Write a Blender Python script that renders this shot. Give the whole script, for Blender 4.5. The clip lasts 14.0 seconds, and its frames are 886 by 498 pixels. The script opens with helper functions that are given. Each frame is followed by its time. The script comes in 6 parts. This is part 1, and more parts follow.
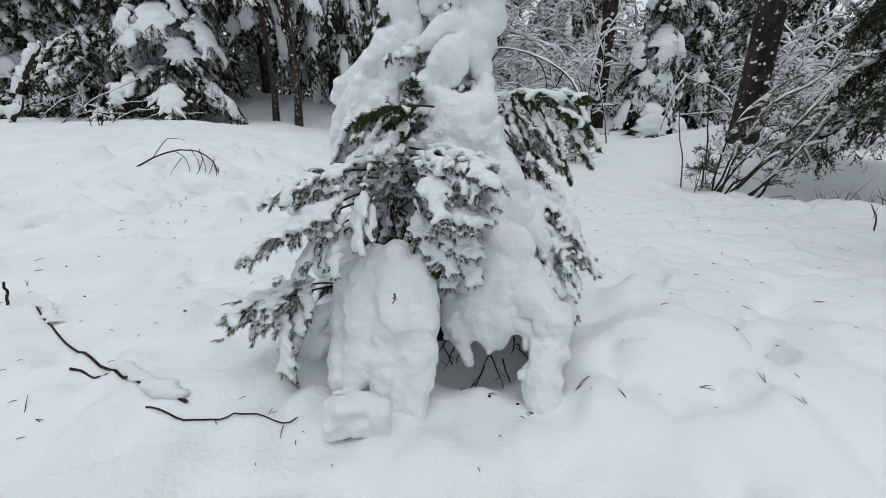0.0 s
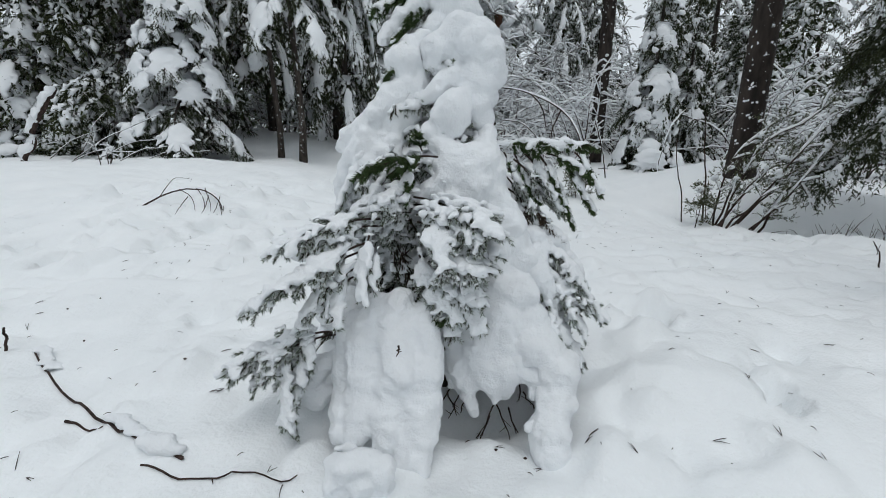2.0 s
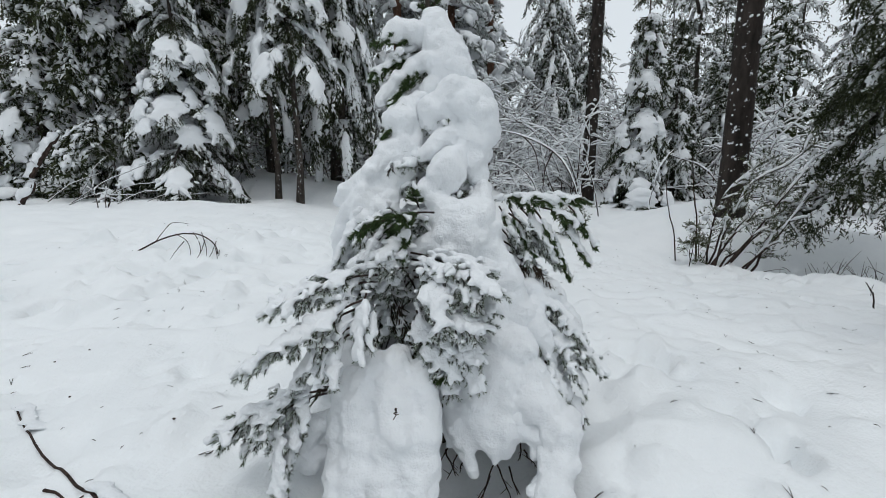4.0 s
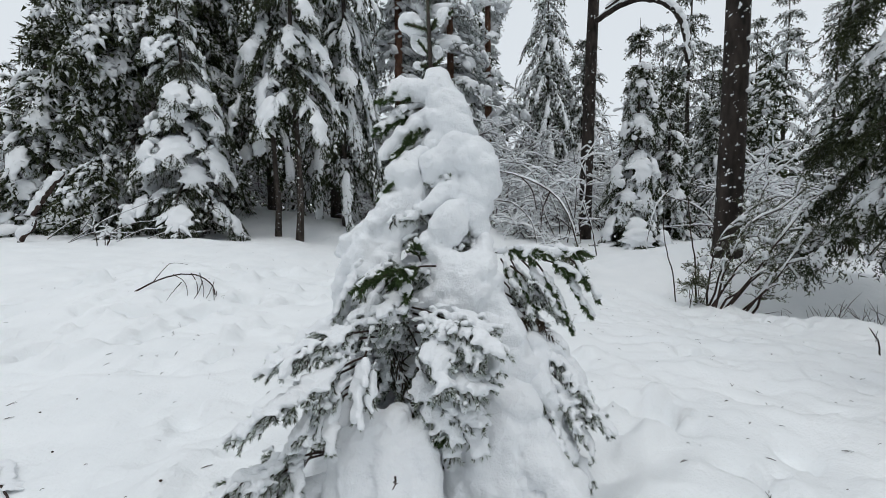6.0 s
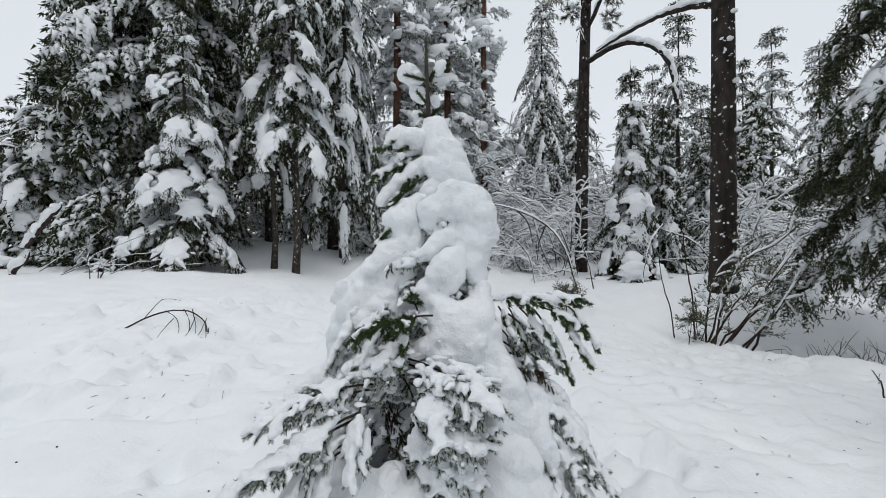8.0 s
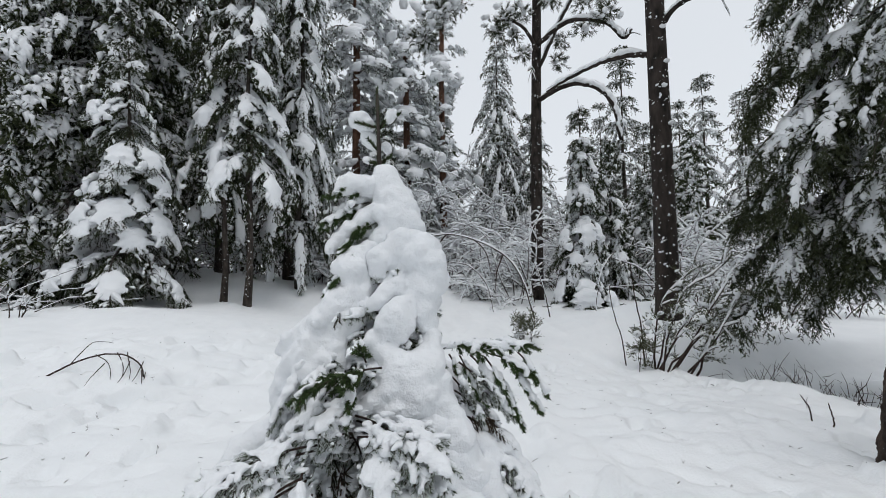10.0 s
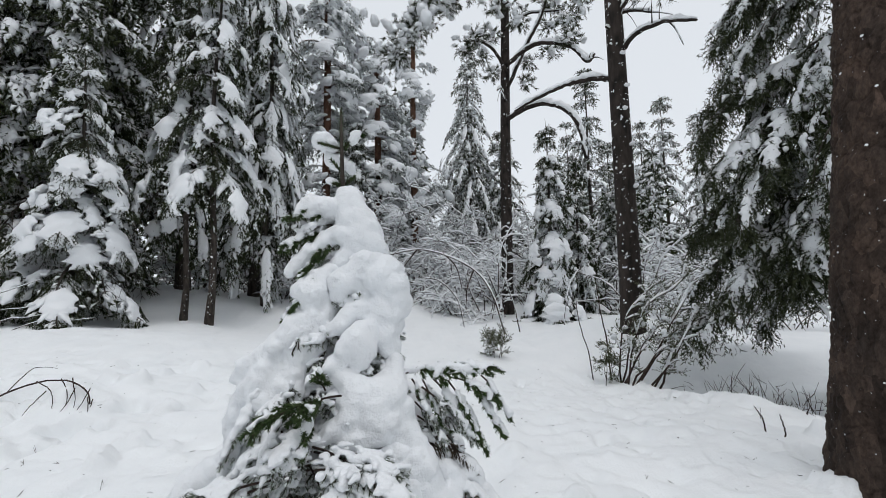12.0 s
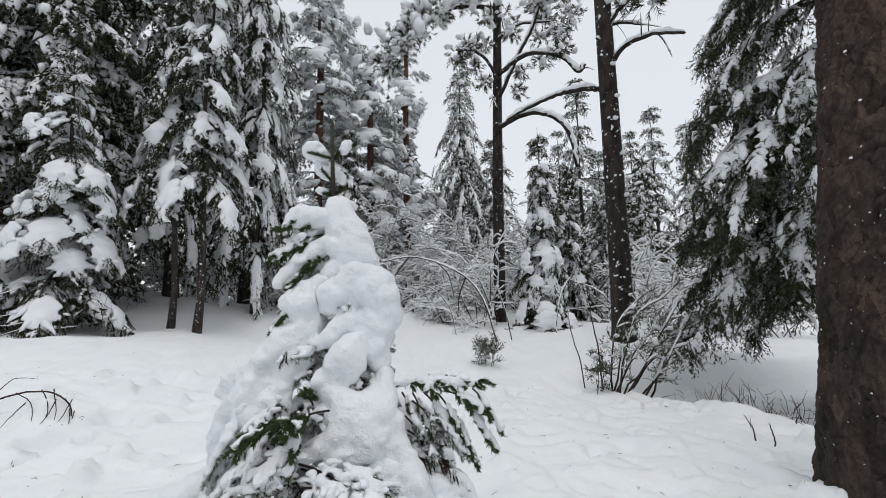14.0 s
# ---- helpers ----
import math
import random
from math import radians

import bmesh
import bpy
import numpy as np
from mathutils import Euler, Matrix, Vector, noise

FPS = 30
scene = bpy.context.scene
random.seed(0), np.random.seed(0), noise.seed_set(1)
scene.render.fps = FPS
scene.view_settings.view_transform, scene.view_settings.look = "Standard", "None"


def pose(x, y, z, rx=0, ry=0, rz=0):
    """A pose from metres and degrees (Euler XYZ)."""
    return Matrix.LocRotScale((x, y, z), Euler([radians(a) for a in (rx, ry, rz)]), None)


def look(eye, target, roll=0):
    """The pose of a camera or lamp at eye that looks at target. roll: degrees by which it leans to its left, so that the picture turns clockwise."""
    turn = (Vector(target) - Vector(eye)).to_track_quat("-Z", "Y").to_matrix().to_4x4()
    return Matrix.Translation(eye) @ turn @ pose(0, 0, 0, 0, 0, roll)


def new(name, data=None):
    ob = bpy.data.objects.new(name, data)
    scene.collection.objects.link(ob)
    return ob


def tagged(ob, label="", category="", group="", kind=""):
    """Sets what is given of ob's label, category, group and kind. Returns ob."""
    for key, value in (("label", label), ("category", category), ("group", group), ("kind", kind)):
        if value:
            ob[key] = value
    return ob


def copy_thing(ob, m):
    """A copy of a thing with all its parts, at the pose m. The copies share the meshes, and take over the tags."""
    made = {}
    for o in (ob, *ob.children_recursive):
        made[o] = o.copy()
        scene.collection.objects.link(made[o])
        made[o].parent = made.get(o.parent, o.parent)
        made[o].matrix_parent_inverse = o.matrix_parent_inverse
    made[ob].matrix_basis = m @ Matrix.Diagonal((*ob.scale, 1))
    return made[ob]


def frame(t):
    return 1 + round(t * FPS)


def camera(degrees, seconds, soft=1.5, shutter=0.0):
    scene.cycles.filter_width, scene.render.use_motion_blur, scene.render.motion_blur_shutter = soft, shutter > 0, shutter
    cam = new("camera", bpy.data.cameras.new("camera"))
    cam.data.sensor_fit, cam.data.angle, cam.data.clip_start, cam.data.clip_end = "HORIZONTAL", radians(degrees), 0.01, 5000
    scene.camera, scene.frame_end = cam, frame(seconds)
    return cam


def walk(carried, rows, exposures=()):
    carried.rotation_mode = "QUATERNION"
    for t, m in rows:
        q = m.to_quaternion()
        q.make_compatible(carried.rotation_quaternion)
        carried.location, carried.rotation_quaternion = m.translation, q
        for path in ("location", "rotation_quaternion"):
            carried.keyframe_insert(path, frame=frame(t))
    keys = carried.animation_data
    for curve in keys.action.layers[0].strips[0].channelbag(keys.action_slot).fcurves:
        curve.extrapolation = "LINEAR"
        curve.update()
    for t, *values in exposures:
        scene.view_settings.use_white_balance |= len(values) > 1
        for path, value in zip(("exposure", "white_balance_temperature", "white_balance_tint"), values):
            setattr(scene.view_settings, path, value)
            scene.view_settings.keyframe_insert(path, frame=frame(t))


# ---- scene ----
cam = camera(94.6, 14.0, 0.5)
PATH = [
    (0, (0.008, 0.007, 0.490), (0.007, 1.898, -0.161), 0.01),
    (0.5, (0.007, 0.008, 0.498), (0.008, 1.909, -0.122), -0.05),
    (1, (0.006, 0.012, 0.506), (0.005, 1.925, -0.078), -0.12),
    (1.5, (0.003, 0.017, 0.513), (-0.003, 1.941, -0.030), -0.18),
    (2, (0.003, 0.018, 0.522), (-0.005, 1.954, 0.018), -0.27),
    (2.5, (0.002, 0.019, 0.529), (-0.002, 1.965, 0.070), -0.37),
    (3, (0.002, 0.020, 0.540), (0.003, 1.977, 0.125), -0.50),
    (5.5, (-0.004, 0.031, 0.588), (0.025, 2.021, 0.387), -0.53),
    (6, (-0.006, 0.033, 0.598), (0.018, 2.027, 0.441), -0.33),
    (6.5, (-0.007, 0.034, 0.606), (0.015, 2.031, 0.487), -0.16),
    (7, (-0.007, 0.039, 0.616), (0.016, 2.037, 0.537), -0.11),
    (7.5, (-0.008, 0.042, 0.626), (0.017, 2.042, 0.583), -0.10),
    (10, (0.017, 0.037, 0.685), (0.251, 2.020, 0.806), -0.63),
    (10.5, (0.028, 0.030, 0.696), (0.315, 2.004, 0.846), -0.78),
    (11, (0.035, 0.031, 0.700), (0.363, 1.996, 0.868), -0.91),
    (11.5, (0.038, 0.031, 0.703), (0.389, 1.991, 0.884), -0.98),
    (12, (0.038, 0.034, 0.705), (0.407, 1.990, 0.893), -0.98),
    (12.5, (0.039, 0.035, 0.708), (0.419, 1.989, 0.902), -0.90),
    (13, (0.041, 0.037, 0.712), (0.431, 1.988, 0.917), -0.78),
    (13.5, (0.043, 0.038, 0.714), (0.441, 1.986, 0.927), -0.81),
    (14, (0.042, 0.040, 0.716), (0.448, 1.986, 0.937), -0.90),
]
walk(cam, [(t, look(eye, target, roll)) for t, eye, target, roll in PATH],
     [(0.0, -0.24, 6500, 10), (3.0, -0.20, 6500, 10), (7.5, -0.14, 6590, 12), (10.0, -0.13, 6620, 13), (14.0, -0.09, 6630, 13)])

# ---- light: an overcast winter sky ----
SUN_AZIMUTH, SUN_ELEVATION = 175.0, 70.0
world = bpy.data.worlds.new("winter_sky")
scene.world = world
world.use_nodes = True
wn, wl = world.node_tree.nodes, world.node_tree.links
sky = wn.new("ShaderNodeTexSky")
sky.sky_type, sky.sun_disc = "NISHITA", False
sky.sun_elevation, sky.sun_rotation = radians(SUN_ELEVATION), radians(SUN_AZIMUTH)
pale = wn.new("ShaderNodeHueSaturation")
pale.inputs["Saturation"].default_value = 0.15
pale.inputs["Value"].default_value = 0.10
cloud = wn.new("ShaderNodeMix")
cloud.data_type = "RGBA"
cloud.inputs["Factor"].default_value = 0.75
cloud.inputs["B"].default_value = (0.875, 0.96, 1.025, 1.0)
wl.new(sky.outputs["Color"], pale.inputs["Color"])
wl.new(pale.outputs["Color"], cloud.inputs["A"])
wl.new(cloud.outputs["Result"], wn["Background"].inputs["Color"])
wn["Background"].inputs["Strength"].default_value = 1.06
sun_data = bpy.data.lights.new("sun", "SUN")
sun_data.energy, sun_data.angle, sun_data.color = 0.62, radians(32), (1.0, 0.98, 0.95)
sun = new("sun", sun_data)
az, el = radians(SUN_AZIMUTH), radians(SUN_ELEVATION)
sun.matrix_world = look((math.sin(az) * math.cos(el) * 30, math.cos(az) * math.cos(el) * 30, math.sin(el) * 30), (0, 0, 0))


# ---- numbers and noise ----
def lattice(ix, iy, iz, seed):
    n = (ix * 374761393 + iy * 668265263 + iz * 1274126177 + seed * 974711) & 0xFFFFFFFF
    n = ((n ^ (n >> 13)) * 1103515245) & 0xFFFFFFFF
    n = ((n ^ (n >> 16)) * 2654435761) & 0xFFFFFFFF
    return (n >> 8 & 0xFFFF) / 32767.5 - 1.0


def fuzz(p, size, seed=0):
    """Smooth noise of -1 to 1 at points p (n x 2 or n x 3), with lumps of the given size."""
    p = np.asarray(p, float)
    if p.shape[1] == 2:
        p = np.c_[p, np.zeros(len(p))]
    q = p / size + 1000.0
    i = np.floor(q).astype(np.int64)
    f = q - i
    f = f * f * (3 - 2 * f)
    out = np.zeros(len(p))
    for dx in (0, 1):
        for dy in (0, 1):
            for dz in (0, 1):
                w = (f[:, 0] if dx else 1 - f[:, 0]) * (f[:, 1] if dy else 1 - f[:, 1]) * (f[:, 2] if dz else 1 - f[:, 2])
                out += w * lattice(i[:, 0] + dx, i[:, 1] + dy, i[:, 2] + dz, seed)
    return out


def bump(x, y, cx, cy, r, h):
    return h * np.exp(-((x - cx) ** 2 + (y - cy) ** 2) / (r * r))


def ramp(v, a, b):
    t = np.clip((v - a) / (b - a), 0, 1)
    return t * t * (3 - 2 * t)


pock_rng = np.random.default_rng(17)
POCKS = []
for _ in range(250):
    side = pock_rng.random()
    if side < 0.38:
        cx, cy = pock_rng.normal(-1.7, 0.55), pock_rng.normal(2.5, 0.6)
    elif side < 0.80:
        cx, cy = pock_rng.uniform(0.6, 2.7), pock_rng.uniform(0.7, 3.6)
    else:
        cx, cy = pock_rng.uniform(-1.8, 0.4), pock_rng.uniform(1.5, 4.6)
    if math.hypot(cx, cy - 0.95) > 0.55:
        size = 0.03 + 0.085 * pock_rng.random() ** 1.6
        POCKS.append((cx, cy, size, size * pock_rng.uniform(0.45, 1.0), pock_rng.uniform(0, 3.14), size * pock_rng.uniform(0.30, 0.55) * (1 if pock_rng.random() < 0.7 else -0.7)))

# clumps that have slid off the small spruce, half sunk round its foot
for k in range(46):
    turn, far_off = pock_rng.uniform(0, 6.283), pock_rng.uniform(0.34, 0.75)
    size = pock_rng.uniform(0.05, 0.09)
    POCKS.append((0.04 + far_off * math.cos(turn), 0.86 + 0.9 * far_off * math.sin(turn), size, size * pock_rng.uniform(0.6, 1.0), pock_rng.uniform(0, 3.14), -size * pock_rng.uniform(0.10, 0.24)))


def pocks(x, y):
    """Dents left by falling clumps of snow, with steep rims, and small lumps beside them."""
    h = 0 * x
    for cx, cy, a, b, turn, deep in POCKS:
        m = (np.abs(x - cx) < 1.3 * a) & (np.abs(y - cy) < 1.3 * a)
        if m.any():
            u, v = x[m] - cx, y[m] - cy
            c, s = math.cos(turn), math.sin(turn)
            r = np.hypot((u * c + v * s) / a, (v * c - u * s) / b) + 0.25 * fuzz(np.stack([u, v], -1), 0.03, 40)
            h[m] -= deep * (1 - ramp(r, 0.5, 1.0))
    return h


def ground_height(x, y):
    x, y = np.asarray(x, float), np.asarray(y, float)
    h = -0.06 + 0 * x
    h = h + 0.36 * ramp(-x - 0.25 * y, -1.2, 1.9) * ramp(y, 0.8, 4.5)
    h = h + bump(x, y, -1.9, 2.75, 0.55, 0.09) + bump(x, y, -1.2, 4.6, 1.2, 0.06)
    h = h + 0.16 * ramp(y, 4.0, 8.0) + 0.16 * ramp(y, 6.8, 10.5) + 0.26 * ramp(y, 6.3, 8.3) * (1 - ramp(x, 0.3, 2.3))
    h = h + bump(x, y, 3.2, 4.8, 1.0, 0.30) + bump(x, y, 3.10, 4.45, 0.55, 0.10) + bump(x, y, -2.15, 6.3, 0.55, 0.09) + bump(x, y, -3.4, 5.7, 0.7, 0.07) - bump(x, y, 2.2, 3.4, 0.9, 0.17)
    h = h - 0.30 * ramp(x + 0.16 * y, 2.95, 3.35) * (1 - ramp(y, 3.45, 4.0)) * ramp(y, 0.6, 1.6) * (1 - ramp(x, 6, 8))
    h = h - bump(x, y, 0.05, 0.86, 0.30, 0.07) - bump(x, y, 0.10, 0.92, 0.16, 0.07) + bump(x, y, -0.45, 0.95, 0.28, 0.05) + bump(x, y, 0.55, 0.84, 0.20, 0.05) + bump(x, y, 0.34, 0.80, 0.07, 0.03) + bump(x, y, 0.09, 0.76, 0.05, 0.03)
    h = h - bump(x, y, -3.1, 5.9, 0.75, 0.12) - bump(x, y, -2.2, 6.6, 0.6, 0.08) + bump(x, y, -2.6, 4.9, 0.5, 0.03)
    p = np.c_[x.ravel(), y.ravel()]
    near = np.exp(-((p[:, 0]) ** 2 + (p[:, 1] - 1) ** 2) / 40)
    rough = 0.028 * fuzz(p, 0.9, 3) + 0.013 * fuzz(p, 0.33, 4) + 1.7 * pocks(p[:, 0], p[:, 1]) + near * (0.007 * fuzz(p, 0.15, 5) + 0.003 * fuzz(p, 0.05, 6))
    crumbs = np.clip(np.exp(-((p[:, 0] + 1.95) ** 2 + (p[:, 1] - 2.85) ** 2) / 0.5) + np.exp(-((p[:, 0] + 3.2) ** 2 / 3 + (p[:, 1] - 4.5) ** 2 / 0.3)) + 0.8 * np.exp(-((p[:, 0] - 2.3) ** 2 + (p[:, 1] - 3.0) ** 2) / 0.6), 0, 1) + 2.0 * np.exp(-((p[:, 0] - 3.5) ** 2 / 0.8 + (p[:, 1] - 2.9) ** 2 / 0.5))
    rough = rough + crumbs * (0.055 * np.maximum(np.abs(fuzz(p, 0.16, 31)) - 0.25, 0) + 0.02 * np.abs(fuzz(p, 0.07, 32)))
    dents = (ramp(fuzz(p, 0.24, 7), 0.3, 0.5) * 0.024 + ramp(fuzz(p, 0.11, 9), 0.32, 0.6) * 0.017 - ramp(fuzz(p, 0.085, 10), 0.35, 0.6) * 0.013) * near
    swell = 0.25 * fuzz(p, 9.0, 8) * ramp(np.hypot(p[:, 0], p[:, 1] - 3), 7, 16)
    trail = np.zeros(len(p))
    for k in range(15):
        cx, cy = 0.95 + 0.10 * k + 0.05 * math.sin(k * 2.4), 1.0 + 0.21 * k + 0.04 * math.cos(k * 3.1)
        trail -= 0.035 * np.exp(-((p[:, 0] - cx) ** 2 + (p[:, 1] - cy) ** 2) / 0.0075)
    return h + (rough - dents + swell + trail).reshape(x.shape)


def gz(x, y):
    return float(ground_height(np.array([x]), np.array([y]))[0])


# ---- meshes from arrays ----
class Heap:
    """Vertices and triangles, heaped up and then made into one mesh."""

    def __init__(self):
        self.v, self.f, self.n = [], [], 0

    def add(self, v, f):
        self.v.append(np.asarray(v, float))
        self.f.append(np.asarray(f, np.int64) + self.n)
        self.n += len(v)

    def mesh(self, name, smooth=True):
        me = bpy.data.meshes.new(name)
        if not self.n:
            return me
        v, f = np.concatenate(self.v), np.concatenate(self.f)
        me.vertices.add(len(v))
        me.vertices.foreach_set("co", v.ravel())
        me.loops.add(f.size)
        me.loops.foreach_set("vertex_index", f.ravel())
        me.polygons.add(len(f))
        me.polygons.foreach_set("loop_start", np.arange(len(f)) * 3)
        me.polygons.foreach_set("loop_total", np.full(len(f), 3))
        me.polygons.foreach_set("use_smooth", np.full(len(f), smooth))
        me.update(calc_edges=True)
        return me


def part(name, heap, material, parent, label="", smooth=True):
    me = heap.mesh(name, smooth) if isinstance(heap, Heap) else heap
    me.materials.clear()
    me.materials.append(material)
    ob = new(name, me)
    ob.parent = parent
    return tagged(ob, label) if label else ob


def empty(name, label, category, group="", kind="", at=(0, 0, 0)):
    ob = new(name)
    ob.location = at
    ob.empty_display_size = 0.1
    return tagged(ob, label, category, group, kind)


def unit(v):
    v = np.asarray(v, float)
    return v / (np.linalg.norm(v) + 1e-12)


def tube(heap, pts, radii, sides=6):
    """A closed tapered tube along points."""
    pts = np.asarray(pts, float)
    n = len(pts)
    tang = np.gradient(pts, axis=0)
    tang /= np.linalg.norm(tang, axis=1)[:, None] + 1e-12
    ref = np.array([0.0, 0.0, 1.0]) if abs(tang[0, 2]) < 0.8 else np.array([1.0, 0.0, 0.0])
    a = np.cross(tang, ref)
    a /= np.linalg.norm(a, axis=1)[:, None] + 1e-12
    b = np.cross(tang, a)
    ang = np.arange(sides) * 2 * np.pi / sides
    ring = a[:, None] * np.cos(ang)[None, :, None] + b[:, None] * np.sin(ang)[None, :, None]
    v = (pts[:, None] + ring * np.asarray(radii, float)[:, None, None]).reshape(-1, 3)
    i, k = np.meshgrid(np.arange(n - 1), np.arange(sides), indexing="ij")
    p0, p1 = i * sides + k, i * sides + (k + 1) % sides
    q0, q1 = p0 + sides, p1 + sides
    f = np.concatenate([np.stack([p0, q0, q1], -1).reshape(-1, 3), np.stack([p0, q1, p1], -1).reshape(-1, 3)])
    v = np.concatenate([v, pts[:1], pts[-1:] + tang[-1:] * radii[-1]])
    c = np.arange(sides)
    f = np.concatenate([f, np.stack([c, (c + 1) % sides, np.full(sides, n * sides)], -1),
                        np.stack([(c + 1) % sides + (n - 1) * sides, c + (n - 1) * sides, np.full(sides, n * sides + 1)], -1)])
    heap.add(v, f)


def smooth_line(pts, n=14):
    """A rounded line through control points."""
    pts = np.asarray(pts, float)
    t = np.linspace(0, len(pts) - 1, n)
    k = np.clip(t.astype(int), 0, len(pts) - 2)
    u = (t - k)[:, None]
    ext = np.concatenate([2 * pts[:1] - pts[1:2], pts, 2 * pts[-1:] - pts[-2:-1]])
    a, b, c, d = ext[k], ext[k + 1], ext[k + 2], ext[k + 3]
    return b + 0.5 * u * (c - a + u * (2 * a - 5 * b + 4 * c - d + u * (3 * (b - c) + d - a)))


def ball(subdivisions, seed, rough=0.25, size=0.7):
    bm = bmesh.new()
    bmesh.ops.create_icosphere(bm, subdivisions=subdivisions, radius=1.0)
    v = np.array([q.co[:] for q in bm.verts])
    f = np.array([[q.index for q in t.verts] for t in bm.faces])
    bm.free()
    return v * (1 + rough * fuzz(v, size, seed) + 0.4 * rough * fuzz(v, size * 0.4, seed + 50))[:, None], f


LUMPS = [ball(2, s, 0.30) for s in range(8)]
SMALL_LUMPS = [ball(1, 20 + s, 0.35) for s in range(8)]


def lump(heap, at, axis, size, rng, fine=False):
    """A lump of snow: size is its half-length along axis, half-width and half-height."""
    v, f = (LUMPS if fine else SMALL_LUMPS)[rng.integers(8)]
    x = unit(axis)
    y = unit(np.cross((0, 0, 1), x) + (1e-6, 0, 0))
    z = np.cross(x, y)
    heap.add((v * np.asarray(size)) @ np.stack([x, y, z]) + at, f)


BALLS = {(n, r): [ball(n, 60 + s, r, w) for s in range(8)] for n, r, w in ((2, 0.10, 0.5), (2, 0.15, 0.6), (2, 0.12, 0.8))}


def fused(name, balls, voxel, rng, rough=0.10, small=False, ripple=1.0, soften=7):
    """One lumpy snow mass out of balls (centre and three radii), melted together."""
    heap = Heap()
    for c, r in balls:
        v, f = BALLS[(2, rough)][rng.integers(8)]
        c, r = np.asarray(c, float), np.asarray(r, float)
        heap.add(v * r + c, f)
    me = heap.mesh(name + "_rough")
    ob = new(name + "_rough", me)
    mod = ob.modifiers.new("melt", "REMESH")
    mod.mode, mod.voxel_size, mod.use_smooth_shade = "VOXEL", voxel, True
    mod2 = ob.modifiers.new("soften", "SMOOTH")
    mod2.iterations, mod2.factor = 2 if small else soften, 0.5
    graph = bpy.context.evaluated_depsgraph_get()
    graph.update()
    out = bpy.data.meshes.new_from_object(ob.evaluated_get(graph))
    out.name = name
    bpy.data.objects.remove(ob)
    bpy.data.meshes.remove(me)
    n = len(out.vertices)
    co, no = np.zeros(n * 3), np.zeros(n * 3)
    out.vertices.foreach_get("co", co)
    out.vertices.foreach_get("normal", no)
    co, no = co.reshape(-1, 3), no.reshape(-1, 3)
    s = int(rng.integers(1000))
    rise = 0.0034 * fuzz(co, 0.032, s) + 0.0020 * fuzz(co, 0.013, s + 1)
    if not small:
        rise = 0.006 * fuzz(co, 0.08, s) + 0.0060 * (np.abs(fuzz(co, 0.034, s + 1)) - 0.3) + 0.0024 * (np.abs(fuzz(co, 0.016, s + 2)) - 0.3) + 0.0016 * fuzz(co, 0.010, s + 3) - 0.010 * np.maximum(fuzz(co, 0.03, s + 4) - 0.6, 0)
    co += no * (ripple * rise)[:, None]
    out.vertices.foreach_set("co", co.ravel())
    out.update()
    return out


# ---- materials ----
def material(name):
    m = bpy.data.materials.new(name)
    m.use_nodes = True
    return m, m.node_tree.nodes, m.node_tree.links, m.node_tree.nodes["Principled BSDF"]


def noise_node(n, l, scale, detail=4.0, coords="Object", rough=0.6):
    tc, t = n.new("ShaderNodeTexCoord"), n.new("ShaderNodeTexNoise")
    t.inputs["Scale"].default_value, t.inputs["Detail"].default_value, t.inputs["Roughness"].default_value = scale, detail, rough
    l.new(tc.outputs[coords], t.inputs["Vector"])
    return t


def colours(n, l, factor, stops):
    r = n.new("ShaderNodeValToRGB")
    while len(r.color_ramp.elements) < len(stops):
        r.color_ramp.elements.new(0.5)
    for e, (at, c) in zip(r.color_ramp.elements, stops):
        e.position, e.color = at, (*c, 1)
    l.new(factor, r.inputs["Fac"])
    return r.outputs["Color"]


def bumped(n, l, bsdf, height, distance, strength=1.0):
    b = n.new("ShaderNodeBump")
    b.inputs["Strength"].default_value, b.inputs["Distance"].default_value = strength, distance
    l.new(height, b.inputs["Height"])
    l.new(b.outputs["Normal"], bsdf.inputs["Normal"])


def snow_material(name, grain, lumps, deep=0.003, hard=0.3, low=(0.84, 0.865, 0.89), high=(0.90, 0.915, 0.93)):
    m, n, l, b = material(name)
    tone = noise_node(n, l, 3.0)
    l.new(colours(n, l, tone.outputs["Fac"], [(0.3, low), (0.7, high)]), b.inputs["Base Color"])
    b.inputs["Roughness"].default_value = 0.75
    b.inputs["Specular IOR Level"].default_value = 0.25
    fine, coarse = noise_node(n, l, grain, 3.0), noise_node(n, l, lumps, 4.0)
    mix = n.new("ShaderNodeMath")
    mix.operation, mix.inputs[1].default_value = "MULTIPLY_ADD", 3.0
    l.new(coarse.outputs["Fac"], mix.inputs[0])
    l.new(fine.outputs["Fac"], mix.inputs[2])
    bumped(n, l, b, mix.outputs[0], deep, hard)
    return m


SNOW = snow_material("snow", 240, 60, 0.004, 0.45)
SNOW_GROUND = snow_material("ground_snow", 120, 14, 0.010, 0.34, (0.87, 0.895, 0.91), (0.92, 0.94, 0.95))


def needle_material(name, dark, light, frost, stops=(0.0, 0.76, 1.0)):
    m, n, l, b = material(name)
    g = n.new("ShaderNodeNewGeometry")
    l.new(colours(n, l, g.outputs["Random Per Island"], list(zip(stops, (dark, light, frost)))), b.inputs["Base Color"])
    b.inputs["Roughness"].default_value = 0.8
    b.inputs["Specular IOR Level"].default_value = 0.12
    return m


